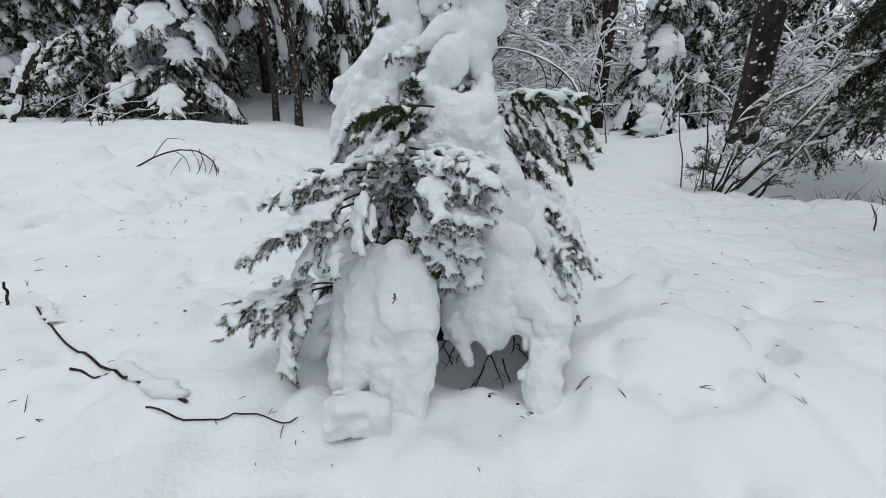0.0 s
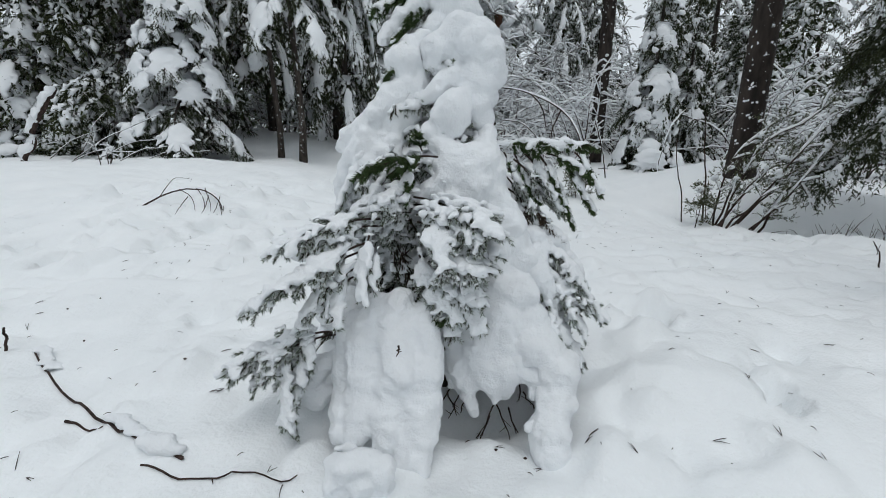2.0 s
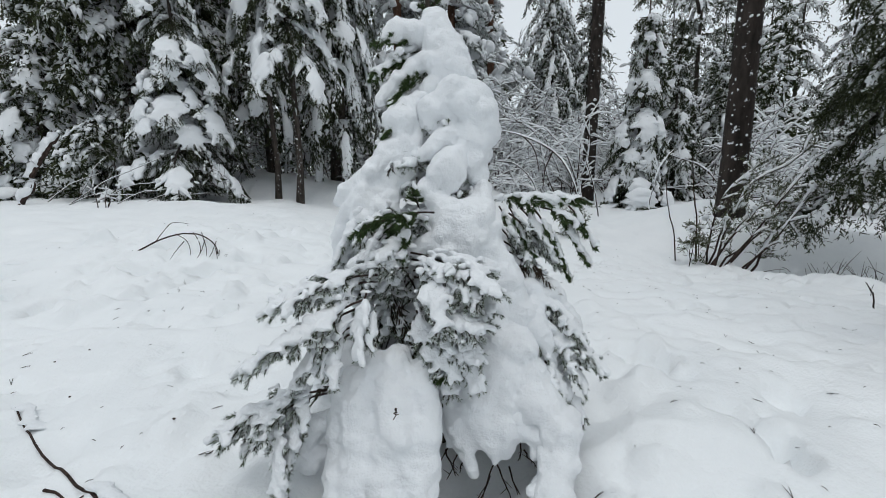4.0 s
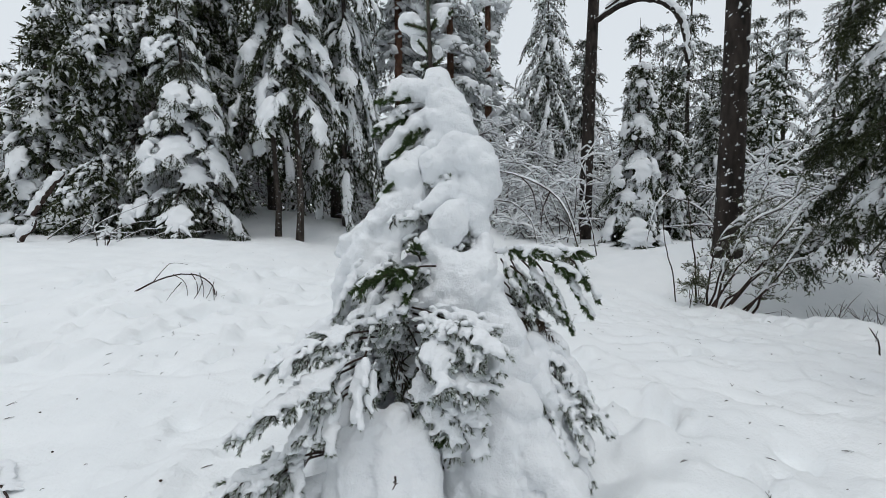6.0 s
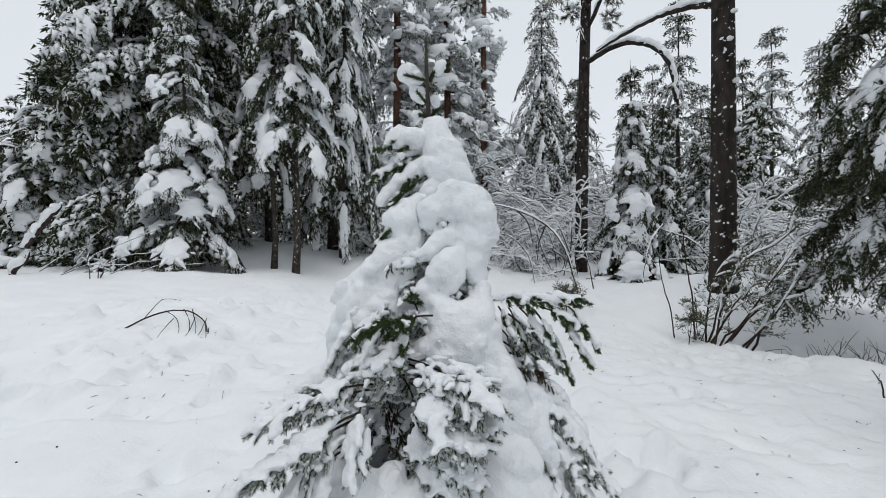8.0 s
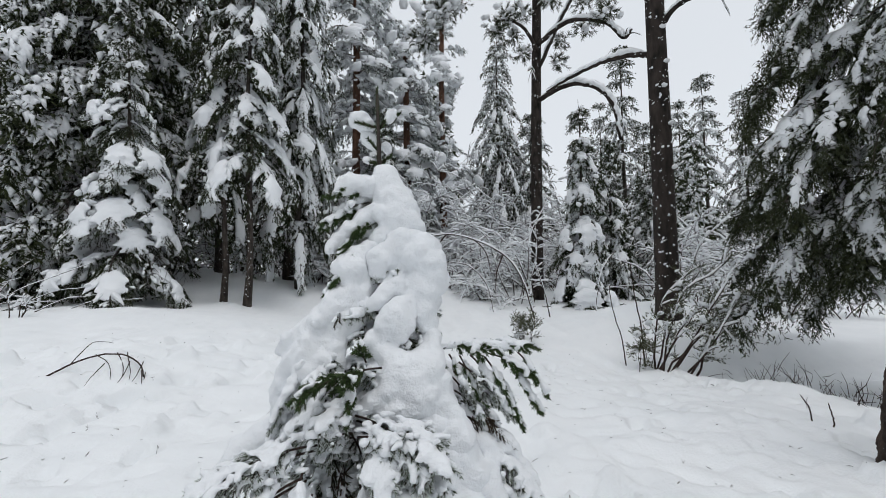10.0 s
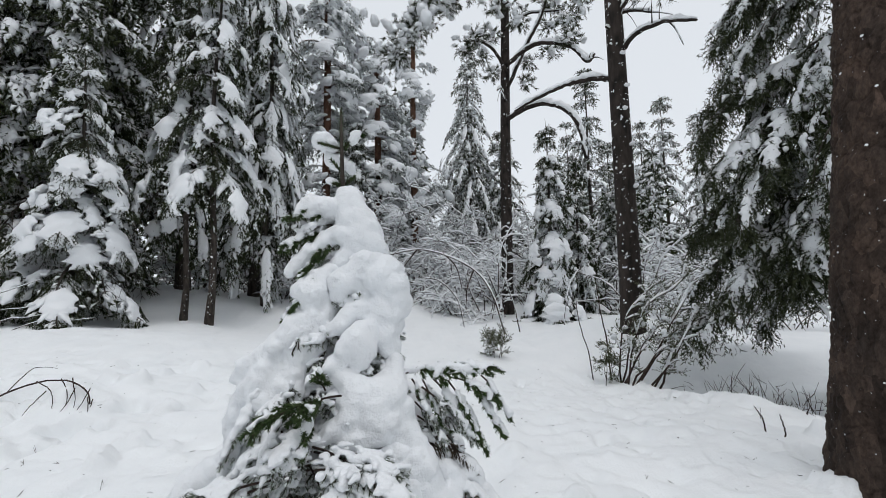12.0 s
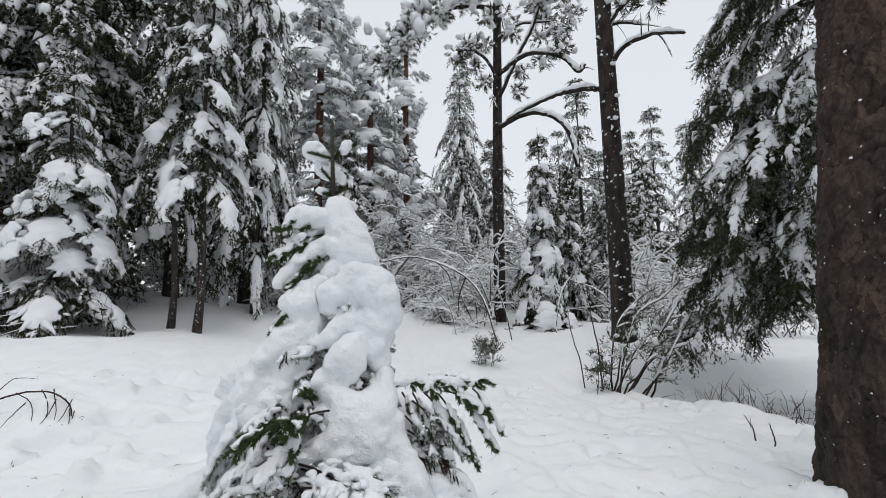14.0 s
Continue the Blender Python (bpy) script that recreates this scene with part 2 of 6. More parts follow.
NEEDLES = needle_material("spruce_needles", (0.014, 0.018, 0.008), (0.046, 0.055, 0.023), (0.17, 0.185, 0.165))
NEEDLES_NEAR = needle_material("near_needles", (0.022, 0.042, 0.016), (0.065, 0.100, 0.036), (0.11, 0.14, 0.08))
NEEDLES_FROST = needle_material("frosted_needles", (0.035, 0.052, 0.026), (0.15, 0.18, 0.12), (0.76, 0.79, 0.79), (0.0, 0.32, 0.62))
NEEDLES_HOAR = needle_material("hoary_pine_needles", (0.03, 0.042, 0.026), (0.09, 0.11, 0.085), (0.6, 0.63, 0.63), (0.0, 0.55, 1.0))
NEEDLES_BROWN = needle_material("dry_needles", (0.035, 0.028, 0.02), (0.09, 0.065, 0.04), (0.2, 0.18, 0.15))
NEEDLES_JUNIPER = needle_material("juniper_needles", (0.045, 0.055, 0.03), (0.11, 0.115, 0.065), (0.5, 0.5, 0.47))


def bark_material(name, dark, light, scale, fleck=0.62):
    m, n, l, b = material(name)
    tc, mp = n.new("ShaderNodeTexCoord"), n.new("ShaderNodeMapping")
    mp.inputs["Scale"].default_value = (1, 1, 0.35)
    l.new(tc.outputs["Object"], mp.inputs["Vector"])
    grain = n.new("ShaderNodeTexNoise")
    grain.inputs["Scale"].default_value, grain.inputs["Detail"].default_value = scale, 8.0
    l.new(mp.outputs["Vector"], grain.inputs["Vector"])
    base = colours(n, l, grain.outputs["Fac"], [(0.32, dark), (0.68, light)])
    rime = noise_node(n, l, scale * 1.1, 5.0)
    lim = colours(n, l, rime.outputs["Fac"], [(fleck, (0, 0, 0)), (fleck + 0.03, (1, 1, 1))])
    mix = n.new("ShaderNodeMix")
    mix.data_type = "RGBA"
    mix.inputs["B"].default_value = (0.82, 0.85, 0.88, 1)
    l.new(lim, mix.inputs["Factor"])
    l.new(base, mix.inputs["A"])
    l.new(mix.outputs["Result"], b.inputs["Base Color"])
    b.inputs["Roughness"].default_value = 0.9
    b.inputs["Specular IOR Level"].default_value = 0.2
    bumped(n, l, b, grain.outputs["Fac"], 0.02, 0.9)
    return m


BARK_SPRUCE = bark_material("spruce_bark", (0.022, 0.018, 0.015), (0.085, 0.070, 0.060), 26, 0.64)
BARK_PINE = bark_material("pine_bark", (0.015, 0.0125, 0.011), (0.054, 0.043, 0.037), 14, 0.64)
BARK_PINE_RED = bark_material("red_pine_bark", (0.06, 0.032, 0.022), (0.17, 0.09, 0.06), 14, 0.66)


def plated_bark(name):
    """Old pine bark: plates of differing brown, dark in the furrows, with specks of snow."""
    m, n, l, b = material(name)
    tc, mp = n.new("ShaderNodeTexCoord"), n.new("ShaderNodeMapping")
    mp.inputs["Scale"].default_value = (1, 1, 0.5)
    l.new(tc.outputs["Object"], mp.inputs["Vector"])
    cells, grain, stain = n.new("ShaderNodeTexVoronoi"), n.new("ShaderNodeTexNoise"), n.new("ShaderNodeTexNoise")
    cells.inputs["Scale"].default_value = 24
    grain.inputs["Scale"].default_value, grain.inputs["Detail"].default_value, grain.inputs["Roughness"].default_value = 70, 8, 0.7
    stain.inputs["Scale"].default_value, stain.inputs["Detail"].default_value = 7, 5
    for t in (cells, grain, stain):
        l.new(mp.outputs["Vector"], t.inputs["Vector"])
    plates = colours(n, l, cells.outputs["Color"], [(0.1, (0.044, 0.034, 0.029)), (0.5, (0.076, 0.060, 0.051)), (0.95, (0.120, 0.092, 0.077))])
    fine = colours(n, l, grain.outputs["Fac"], [(0.30, (0.35, 0.33, 0.32)), (0.70, (1.25, 1.2, 1.15))])
    old = colours(n, l, stain.outputs["Fac"], [(0.35, (0.55, 0.55, 0.56)), (0.65, (1.1, 1.0, 0.95))])
    last = plates
    for c in (fine, old):
        mix = n.new("ShaderNodeMix")
        mix.data_type, mix.blend_type = "RGBA", "MULTIPLY"
        mix.inputs["Factor"].default_value = 1.0
        l.new(last, mix.inputs["A"])
        l.new(c, mix.inputs["B"])
        last = mix.outputs["Result"]
    rime = noise_node(n, l, 55, 4.0)
    specks = colours(n, l, rime.outputs["Fac"], [(0.69, (0, 0, 0)), (0.71, (1, 1, 1))])
    mix = n.new("ShaderNodeMix")
    mix.data_type = "RGBA"
    mix.inputs["B"].default_value = (0.8, 0.83, 0.86, 1)
    l.new(specks, mix.inputs["Factor"])
    l.new(last, mix.inputs["A"])
    l.new(mix.outputs["Result"], b.inputs["Base Color"])
    b.inputs["Roughness"].default_value = 0.9
    b.inputs["Specular IOR Level"].default_value = 0.2
    bumped(n, l, b, grain.outputs["Fac"], 0.006, 0.9)
    return m


BARK_NEAR = plated_bark("near_pine_bark")
TWIG = bark_material("twig_bark", (0.020, 0.014, 0.012), (0.075, 0.050, 0.042), 60, 0.9)

# ---- ground ----
def graded(lo, hi, a, b, fine, grow):
    mid = list(np.arange(a, b, fine))
    up, step = [b], fine
    while up[-1] < hi:
        step *= grow
        up.append(up[-1] + step)
    down, step = [a], fine
    while down[-1] > lo:
        step *= grow
        down.append(down[-1] - step)
    return np.array(down[:0:-1] + mid + up)


gx, gy = graded(-400, 400, -2.4, 2.6, 0.024, 1.09), graded(-400, 400, 0.3, 3.6, 0.024, 1.09)
X, Y = np.meshgrid(gx, gy, indexing="ij")
ground_heap = Heap()
i, k = np.meshgrid(np.arange(len(gx) - 1), np.arange(len(gy) - 1), indexing="ij")
p00 = i * len(gy) + k
quads = [np.stack([p00, p00 + len(gy), p00 + len(gy) + 1], -1).reshape(-1, 3), np.stack([p00, p00 + len(gy) + 1, p00 + 1], -1).reshape(-1, 3)]
ground_heap.add(np.stack([X.ravel(), Y.ravel(), ground_height(X, Y).ravel()], -1), np.concatenate(quads))
ground = new("ground", ground_heap.mesh("ground"))
ground.data.materials.append(SNOW_GROUND)
tagged(ground, "deep uneven white snow covering the forest clearing", "ground", kind="structure")


# ---- the small spruce in the clearing ----
little = empty("small_spruce", "small green spruce bowed under thick rounded lumps of snow", "tree", at=(0.0, 1.05, -0.12))
hero_rng = np.random.default_rng(3)


def own(ob):
    """Keeps a part of the small spruce where it was built."""
    ob.location = (0.0, -1.05, 0.12)
    return ob


def needles_on(heap, a, b, rng, length=0.012, per_metre=1400, r=0.0009, flat=False):
    """Needles all round a shoot from a to b, as slim spikes."""
    a, b = np.asarray(a, float), np.asarray(b, float)
    L = np.linalg.norm(b - a)
    n = max(6, int(L * per_metre))
    d = (b - a) / L
    t = np.sort(rng.uniform(0, 1, n))
    ref = np.array([0, 0, 1.0]) if abs(d[2]) < 0.9 else np.array([1.0, 0, 0])
    u = unit(np.cross(d, ref))
    v = np.cross(d, u)
    ang = rng.uniform(0, 2 * np.pi, n)
    out = u * np.cos(ang)[:, None] + v * np.sin(ang)[:, None]
    lean = rng.uniform(0.55, 0.95, n)[:, None]
    way = d * np.cos(lean) + out * np.sin(lean)
    base = a + (b - a) * t[:, None]
    ln = (length * rng.uniform(0.75, 1.1, n) * np.where(t > 0.93, 0.8, 1))[:, None]
    s1 = np.cross(way, out + 0.3 * d)
    s1 /= np.linalg.norm(s1, axis=1)[:, None] + 1e-9
    s2 = np.cross(way, s1)
    low = base + way * ln * 0.08
    if flat:
        verts = np.stack([low + s1 * r, low - s1 * r, base + way * ln], 1).reshape(-1, 3)
        heap.add(verts, np.arange(3 * n).reshape(-1, 3))
        return
    verts = np.stack([low + s1 * r, low - s1 * r * 0.5 + s2 * r * 0.87, low - s1 * r * 0.5 - s2 * r * 0.87, base + way * ln], 1).reshape(-1, 3)
    k = np.arange(n)[:, None, None] * 4
    f = np.array([[0, 1, 3], [1, 2, 3], [2, 0, 3]])
    heap.add(verts, (f[None] + k).reshape(-1, 3))


def islands(me):
    """The separate pieces of a mesh, as (vertices, triangles); crumbs are left out."""
    me.calc_loop_triangles()
    n, m = len(me.vertices), len(me.loop_triangles)
    co, tri = np.zeros(n * 3), np.zeros(m * 3, np.int64)
    me.vertices.foreach_get("co", co)
    me.loop_triangles.foreach_get("vertices", tri)
    co, tri = co.reshape(-1, 3), tri.reshape(-1, 3)
    mark = np.arange(n)
    while True:
        low = mark[tri].min(1)
        old = mark.copy()
        np.minimum.at(mark, tri.ravel(), np.repeat(low, 3))
        mark = mark[mark]
        if (mark == old).all():
            break
    for root in np.unique(mark[tri[:, 0]]):
        keep = mark == root
        if keep.sum() > 150:
            place = np.cumsum(keep) - 1
            yield co[keep], place[tri[keep[tri[:, 0]]]]


def snow_clump(balls, soften=5, ripple=1.0):
    """Fuses balls into clumps of snow on the small spruce, with green tips showing under them."""
    for co, tri in islands(fused("snow_clump", balls, 0.0050, hero_rng, 0.15, False, ripple, soften)):
        heap = Heap()
        heap.add(co, tri)
        clump = own(part("snow_clump", heap, SNOW, little, "thick rounded clump of white snow"))
        no = np.zeros(len(co) * 3)
        clump.data.vertices.foreach_get("normal", no)
        no = no.reshape(-1, 3)
        pick = np.flatnonzero((no[:, 2] < -0.7) & (co[:, 2] > 0.22))
        if len(pick) > 40 and len(balls) > 2:
            green = Heap()
            for i in hero_rng.choice(pick, min(len(pick), len(balls) // 14), replace=False):
                way = unit(no[i] + hero_rng.normal(size=3) * 0.5 + (0, 0, -0.3))
                needles_on(green, co[i] - way * 0.016, co[i] + way * hero_rng.uniform(0.002, 0.016), hero_rng, 0.011, 1300)
            tagged(part("needles", green, NEEDLES_FROST, clump, "green shoot tips poking out of the snow", smooth=False), kind="stuff")


def snow_mass(*ropes):
    """Snow piled along boughs: each rope is a line of places with the snow's half-thickness there."""
    rng, balls = hero_rng, []
    for rope in ropes:
        line = smooth_line(rope, max(4, 7 * len(rope)))
        run = np.r_[0, np.cumsum(np.linalg.norm(np.diff(line[:, :3], axis=0), axis=1))]
        d = 0.0
        while d <= run[-1]:
            x, y, z, r = [np.interp(d, run, line[:, k]) for k in range(4)]
            r = max(1.26 * r, 0.0110)
            q = r * rng.uniform(0.84, 1.08)
            c = np.array([x, y, z]) + rng.normal(size=3) * r * (0.12, 0.12, 0.10)
            balls.append((c, (q * rng.uniform(0.95, 1.12), q, q * rng.uniform(0.85, 1.02))))
            if r > 0.010:
                if rng.random() < 0.3:
                    w = unit(rng.normal(size=3) * (1, 1, 0.8))
                    e = r * rng.uniform(0.28, 0.50)
                    balls.append((c + w * (q - 0.35 * e), (e * 1.1, e * 1.1, e)))
            d += 0.42 * r * rng.uniform(0.7, 1.3)
    snow_clump(balls, 7, 1.0)


def spray(a, b, side, snow, kind, twin=False):
    """A branch of the small spruce from a to b with side shoots, needles and the snow on it."""
    rng = hero_rng
    if kind == "frost" and not twin and side > 0.035:
        spray(np.asarray(a) + (0, 0.03, -0.02), np.asarray(b) + rng.normal(size=3) * 0.02 + (0.0, 0.015, -0.028), side * 0.9, snow, kind, True)
    a, b = np.asarray(a), np.asarray(b)
    L = np.linalg.norm(b - a)
    s = np.linspace(0, 1, 9)
    sag = 0.12 * L
    pts = a + (b - a) * s[:, None]
    pts[:, 2] += sag * 4 * s * (1 - s) * 0.6
    pts += np.cumsum(rng.normal(size=(9, 3)) * 0.004, axis=0) * s[:, None]
    wood, needles, balls = Heap(), Heap(), []
    tube(wood, pts, np.linspace(0.0026, 0.0014, 9) * (0.7 + L), 5)
    d = unit(b - a)
    lat = unit(np.cross(d, (0, 0, 1)) + np.array([0, 0.3, 0]) * abs(d[2]))
    shoots = [(pts[k], pts[k + 1]) for k in range(2, 8)]
    n = max(4, int(L / 0.0135))
    for k, ss in enumerate(np.linspace(0.22, 0.92, n)):
        p = np.array([np.interp(ss, s, pts[:, q]) for q in range(3)])
        for sg in (-1, 1):
            if rng.random() < 0.15:
                continue
            ln = 1.25 * side * (0.45 + 0.75 * (1 - ss)) * rng.uniform(0.7, 1.15) * min(1.0, 0.5 + ss * 1.5)
            way = unit(d * rng.uniform(0.6, 1.0) + lat * sg * rng.uniform(0.55, 0.95) + np.array([0, 0, rng.uniform(-0.75, 0.25)]))
            q1 = p + way * ln * 0.55
            way2 = unit(way + np.array([0, 0, -0.35]) + rng.normal(size=3) * 0.08)
            q2 = q1 + way2 * ln * 0.45
            tube(wood, [p, q1, q2], [0.0018, 0.0014, 0.001], 4)
            shoots += [(p + way * ln * 0.08, q1), (q1, q2)]
            if ln > 0.05 and rng.random() < 0.7:
                for g in (-1, 1):
                    w3 = unit(way * 0.8 + np.cross(way, (0, 0, 1)) * g * 0.7 + np.array([0, 0, -0.3]))
                    q3 = q1 + w3 * ln * 0.42
                    tube(wood, [q1, q3], [0.0012, 0.0009], 4)
                    shoots.append((q1, q3))
    density = {"green": 2000, "frost": 2700, "dark": 600, "brown": 800}[kind]
    for p, q in shoots:
        needles_on(needles, p, q, rng, 0.0102 if kind == "frost" else 0.0120, density, 0.0013, kind != "green")
        if rng.random() < (snow + 0.06 if kind == "frost" else snow + 0.08):
            m = max(2, int(np.linalg.norm(q - p) / 0.010))
            keep = rng.uniform(0.65, 1.0)
            for w in np.linspace(0, keep, m):
                r = rng.uniform(0.0046, 0.0090) * (0.65 + 0.4 * snow)
                balls.append((p + (q - p) * w + np.array([0, 0, 0.0078]) + rng.normal(size=3) * 0.0022, (r * 1.1, r * 1.1, r * 0.85)))
    if snow >= 0.63:
        for w in s[0:7]:
            p = np.array([np.interp(w, s, pts[:, q]) for q in range(3)])
            r = side * rng.uniform(0.13, 0.26)
            balls.append((p + (0, 0, 0.014), (r * 1.2, r, r * 0.45)))
    branch = own(part("branch", wood, TWIG, little))
    # "dark" branches get the darker forest needles, standing in for shade inside the crown
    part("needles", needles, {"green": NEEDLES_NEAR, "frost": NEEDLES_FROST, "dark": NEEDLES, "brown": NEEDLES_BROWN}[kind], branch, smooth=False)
    if balls:
        tagged(part("snow_cover", fused("snow_cover", balls, 0.0048, rng, 0.12, True), SNOW, branch, "white snow lying along the shoots"), kind="stuff")


def dry_twig(a, b):
    rng = hero_rng
    a, b = np.asarray(a), np.asarray(b)
    heap = Heap()
    s = np.linspace(0, 1, 6)
    pts = a + (b - a) * s[:, None] + np.cumsum(rng.normal(size=(6, 3)) * 0.003, axis=0)
    tube(heap, pts, np.linspace(0.0022, 0.0009, 6), 5)
    for k in (2, 3, 4):
        w = pts[k] + unit((b - a) + rng.normal(size=3) * 0.06) * np.linalg.norm(b - a) * rng.uniform(0.15, 0.35)
        tube(heap, [pts[k], w], [0.001, 0.0006], 4)
    own(part("dry_twig", heap, TWIG, little))


def shoot_part(a, b):
    """An upright green shoot of the crown's tip."""
    rng = hero_rng
    wood, needles = Heap(), Heap()
    tube(wood, [a, (np.asarray(a) + b) / 2, b], [0.003, 0.0025, 0.0018], 6)
    needles_on(needles, a, b, rng, 0.0125, 1900, 0.0013)
    branch = own(part("branch", wood, TWIG, little))
    part("needles", needles, NEEDLES_NEAR, branch, smooth=False)


# the dark inner branches between the lumps of snow
for level in np.linspace(0.12, 0.86, 11):
    for turn in range(4):
        way = hero_rng.uniform(0, 6.283)
        reach = 0.25 * (1 - level / 1.15) * hero_rng.uniform(0.6, 1.0) + 0.03
        hub = np.array([-0.015 * level, 1.055 + 0.03 * level, level])
        spray(hub, hub + np.array([math.cos(way) * reach, math.sin(way) * reach, -0.28 * reach]), 0.05 + 0.05 * (1 - level), 0.7, "frost", True)

# skirt of snow at the back, added to shut light out of the hollow
for first, tiers in ((0.25, 4), (1.15, 4), (2.05, 4), (-0.55, 2), (2.85, 2)):
    ring = []
    for w in np.linspace(first, first + 0.8, 5):
        for z, reach in ((-0.02, 0.28), (0.10, 0.27), (0.25, 0.23), (0.38, 0.17))[:tiers]:
            q = reach * hero_rng.uniform(0.85, 1.1)
            ring.append(((q * math.cos(w), 1.08 + q * math.sin(w), z + hero_rng.uniform(-0.03, 0.03)), (0.060, 0.058, 0.065)))
    snow_clump(ring)

# dark-needled branches added behind the trunk to deepen the shade under the tree
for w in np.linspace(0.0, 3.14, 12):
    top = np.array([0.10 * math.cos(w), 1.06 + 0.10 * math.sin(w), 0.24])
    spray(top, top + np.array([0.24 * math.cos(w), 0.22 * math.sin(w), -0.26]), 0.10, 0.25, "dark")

trunk = Heap()
tube(trunk, [(0.0, 1.05, -0.14), (0.0, 1.06, 0.3), (-0.012, 1.075, 0.7), (-0.022, 1.10, 0.97), (-0.03, 1.14, 1.19)], [0.024, 0.019, 0.012, 0.006, 0.0035], 10)
own(part("trunk", trunk, BARK_SPRUCE, little))
leader = Heap()
needles_on(leader, (-0.022, 1.10, 0.93), (-0.03, 1.14, 1.195), hero_rng, 0.0125, 1700, 0.0011)
own(part("leader_needles", leader, NEEDLES_NEAR, little, smooth=False))
# caps of snow on the shoots of the tip
snow_mass([(-0.084, 1.157, 1.113, 0.014), (-0.070, 1.158, 1.100, 0.022), (-0.050, 1.150, 1.088, 0.012)])
snow_mass([(-0.064, 1.159, 1.070, 0.012), (-0.056, 1.158, 1.050, 0.019), (-0.050, 1.150, 1.036, 0.012)])
snow_mass([(-0.006, 1.158, 1.044, 0.008), (-0.005, 1.155, 1.026, 0.012)], [(0.016, 1.118, 1.118, 0.006), (0.000, 1.122, 1.098, 0.009)])
snow_mass([(-0.062, 1.140, 0.996, 0.011), (-0.046, 1.136, 0.986, 0.013)])
# crown
snow_mass([(-0.003, 1.072, 0.931, 0.025), (-0.000, 1.067, 0.904, 0.035), (0.008, 1.057, 0.867, 0.039), (0.027, 1.047, 0.826, 0.039), (0.057, 1.042, 0.793, 0.031)],
          [(-0.017, 1.062, 0.906, 0.022), (-0.053, 1.057, 0.905, 0.020), (-0.088, 1.052, 0.914, 0.023), (-0.112, 1.042, 0.898, 0.017), (-0.128, 1.037, 0.880, 0.011)],
          [(-0.012, 1.052, 0.846, 0.020), (-0.045, 1.047, 0.829, 0.019), (-0.089, 1.042, 0.793, 0.020), (-0.121, 1.032, 0.761, 0.015), (-0.137, 1.027, 0.744, 0.011)],
          [(0.005, 1.032, 0.783, 0.021), (-0.023, 1.027, 0.771, 0.020), (-0.039, 1.022, 0.762, 0.013)])
# arch
snow_mass([(-0.022, 0.997, 0.688, 0.020), (-0.014, 0.997, 0.719, 0.026), (0.007, 0.997, 0.745, 0.027), (0.041, 0.997, 0.761, 0.027), (0.076, 1.002, 0.751, 0.030), (0.089, 0.997, 0.715, 0.033), (0.086, 0.992, 0.669, 0.035), (0.080, 0.987, 0.627, 0.036), (0.088, 0.992, 0.587, 0.027), (0.091, 0.992, 0.561, 0.020)],
          [(0.074, 0.977, 0.732, 0.021), (0.048, 0.972, 0.721, 0.016)],
          [(0.026, 1.012, 0.713, 0.022), (0.031, 1.012, 0.681, 0.022)],
          [(0.063, 0.967, 0.639, 0.018), (0.050, 0.967, 0.619, 0.017)],
          [(0.024, 0.977, 0.665, 0.016), (0.001, 0.972, 0.645, 0.017), (-0.022, 0.967, 0.624, 0.016), (-0.040, 0.967, 0.611, 0.012)])
# shoulder
snow_mass([(-0.047, 1.027, 0.750, 0.018), (-0.065, 1.012, 0.729, 0.026), (-0.078, 1.002, 0.701, 0.029), (-0.091, 0.997, 0.680, 0.022)],
          [(-0.106, 1.012, 0.713, 0.018), (-0.119, 1.012, 0.697, 0.014)],
          [(-0.058, 1.012, 0.662, 0.023), (-0.079, 1.007, 0.635, 0.030), (-0.109, 1.007, 0.606, 0.033), (-0.147, 1.012, 0.577, 0.030), (-0.190, 1.022, 0.555, 0.026), (-0.225, 1.032, 0.538, 0.023), (-0.245, 1.032, 0.513, 0.018)],
          [(-0.065, 0.997, 0.614, 0.022), (-0.083, 0.987, 0.580, 0.024), (-0.101, 0.982, 0.551, 0.024), (-0.112, 0.977, 0.523, 0.019)],
          [(-0.151, 0.997, 0.542, 0.027), (-0.178, 0.997, 0.513, 0.033), (-0.210, 1.007, 0.488, 0.027), (-0.233, 1.012, 0.460, 0.023), (-0.242, 1.012, 0.414, 0.022), (-0.240, 1.012, 0.372, 0.018)],
          [(-0.149, 0.982, 0.496, 0.029), (-0.173, 0.982, 0.459, 0.029), (-0.195, 0.982, 0.417, 0.024), (-0.206, 0.982, 0.377, 0.019), (-0.217, 0.982, 0.350, 0.012)],
          [(-0.119, 0.967, 0.487, 0.024), (-0.137, 0.967, 0.443, 0.024), (-0.156, 0.967, 0.406, 0.018), (-0.172, 0.967, 0.375, 0.013)])
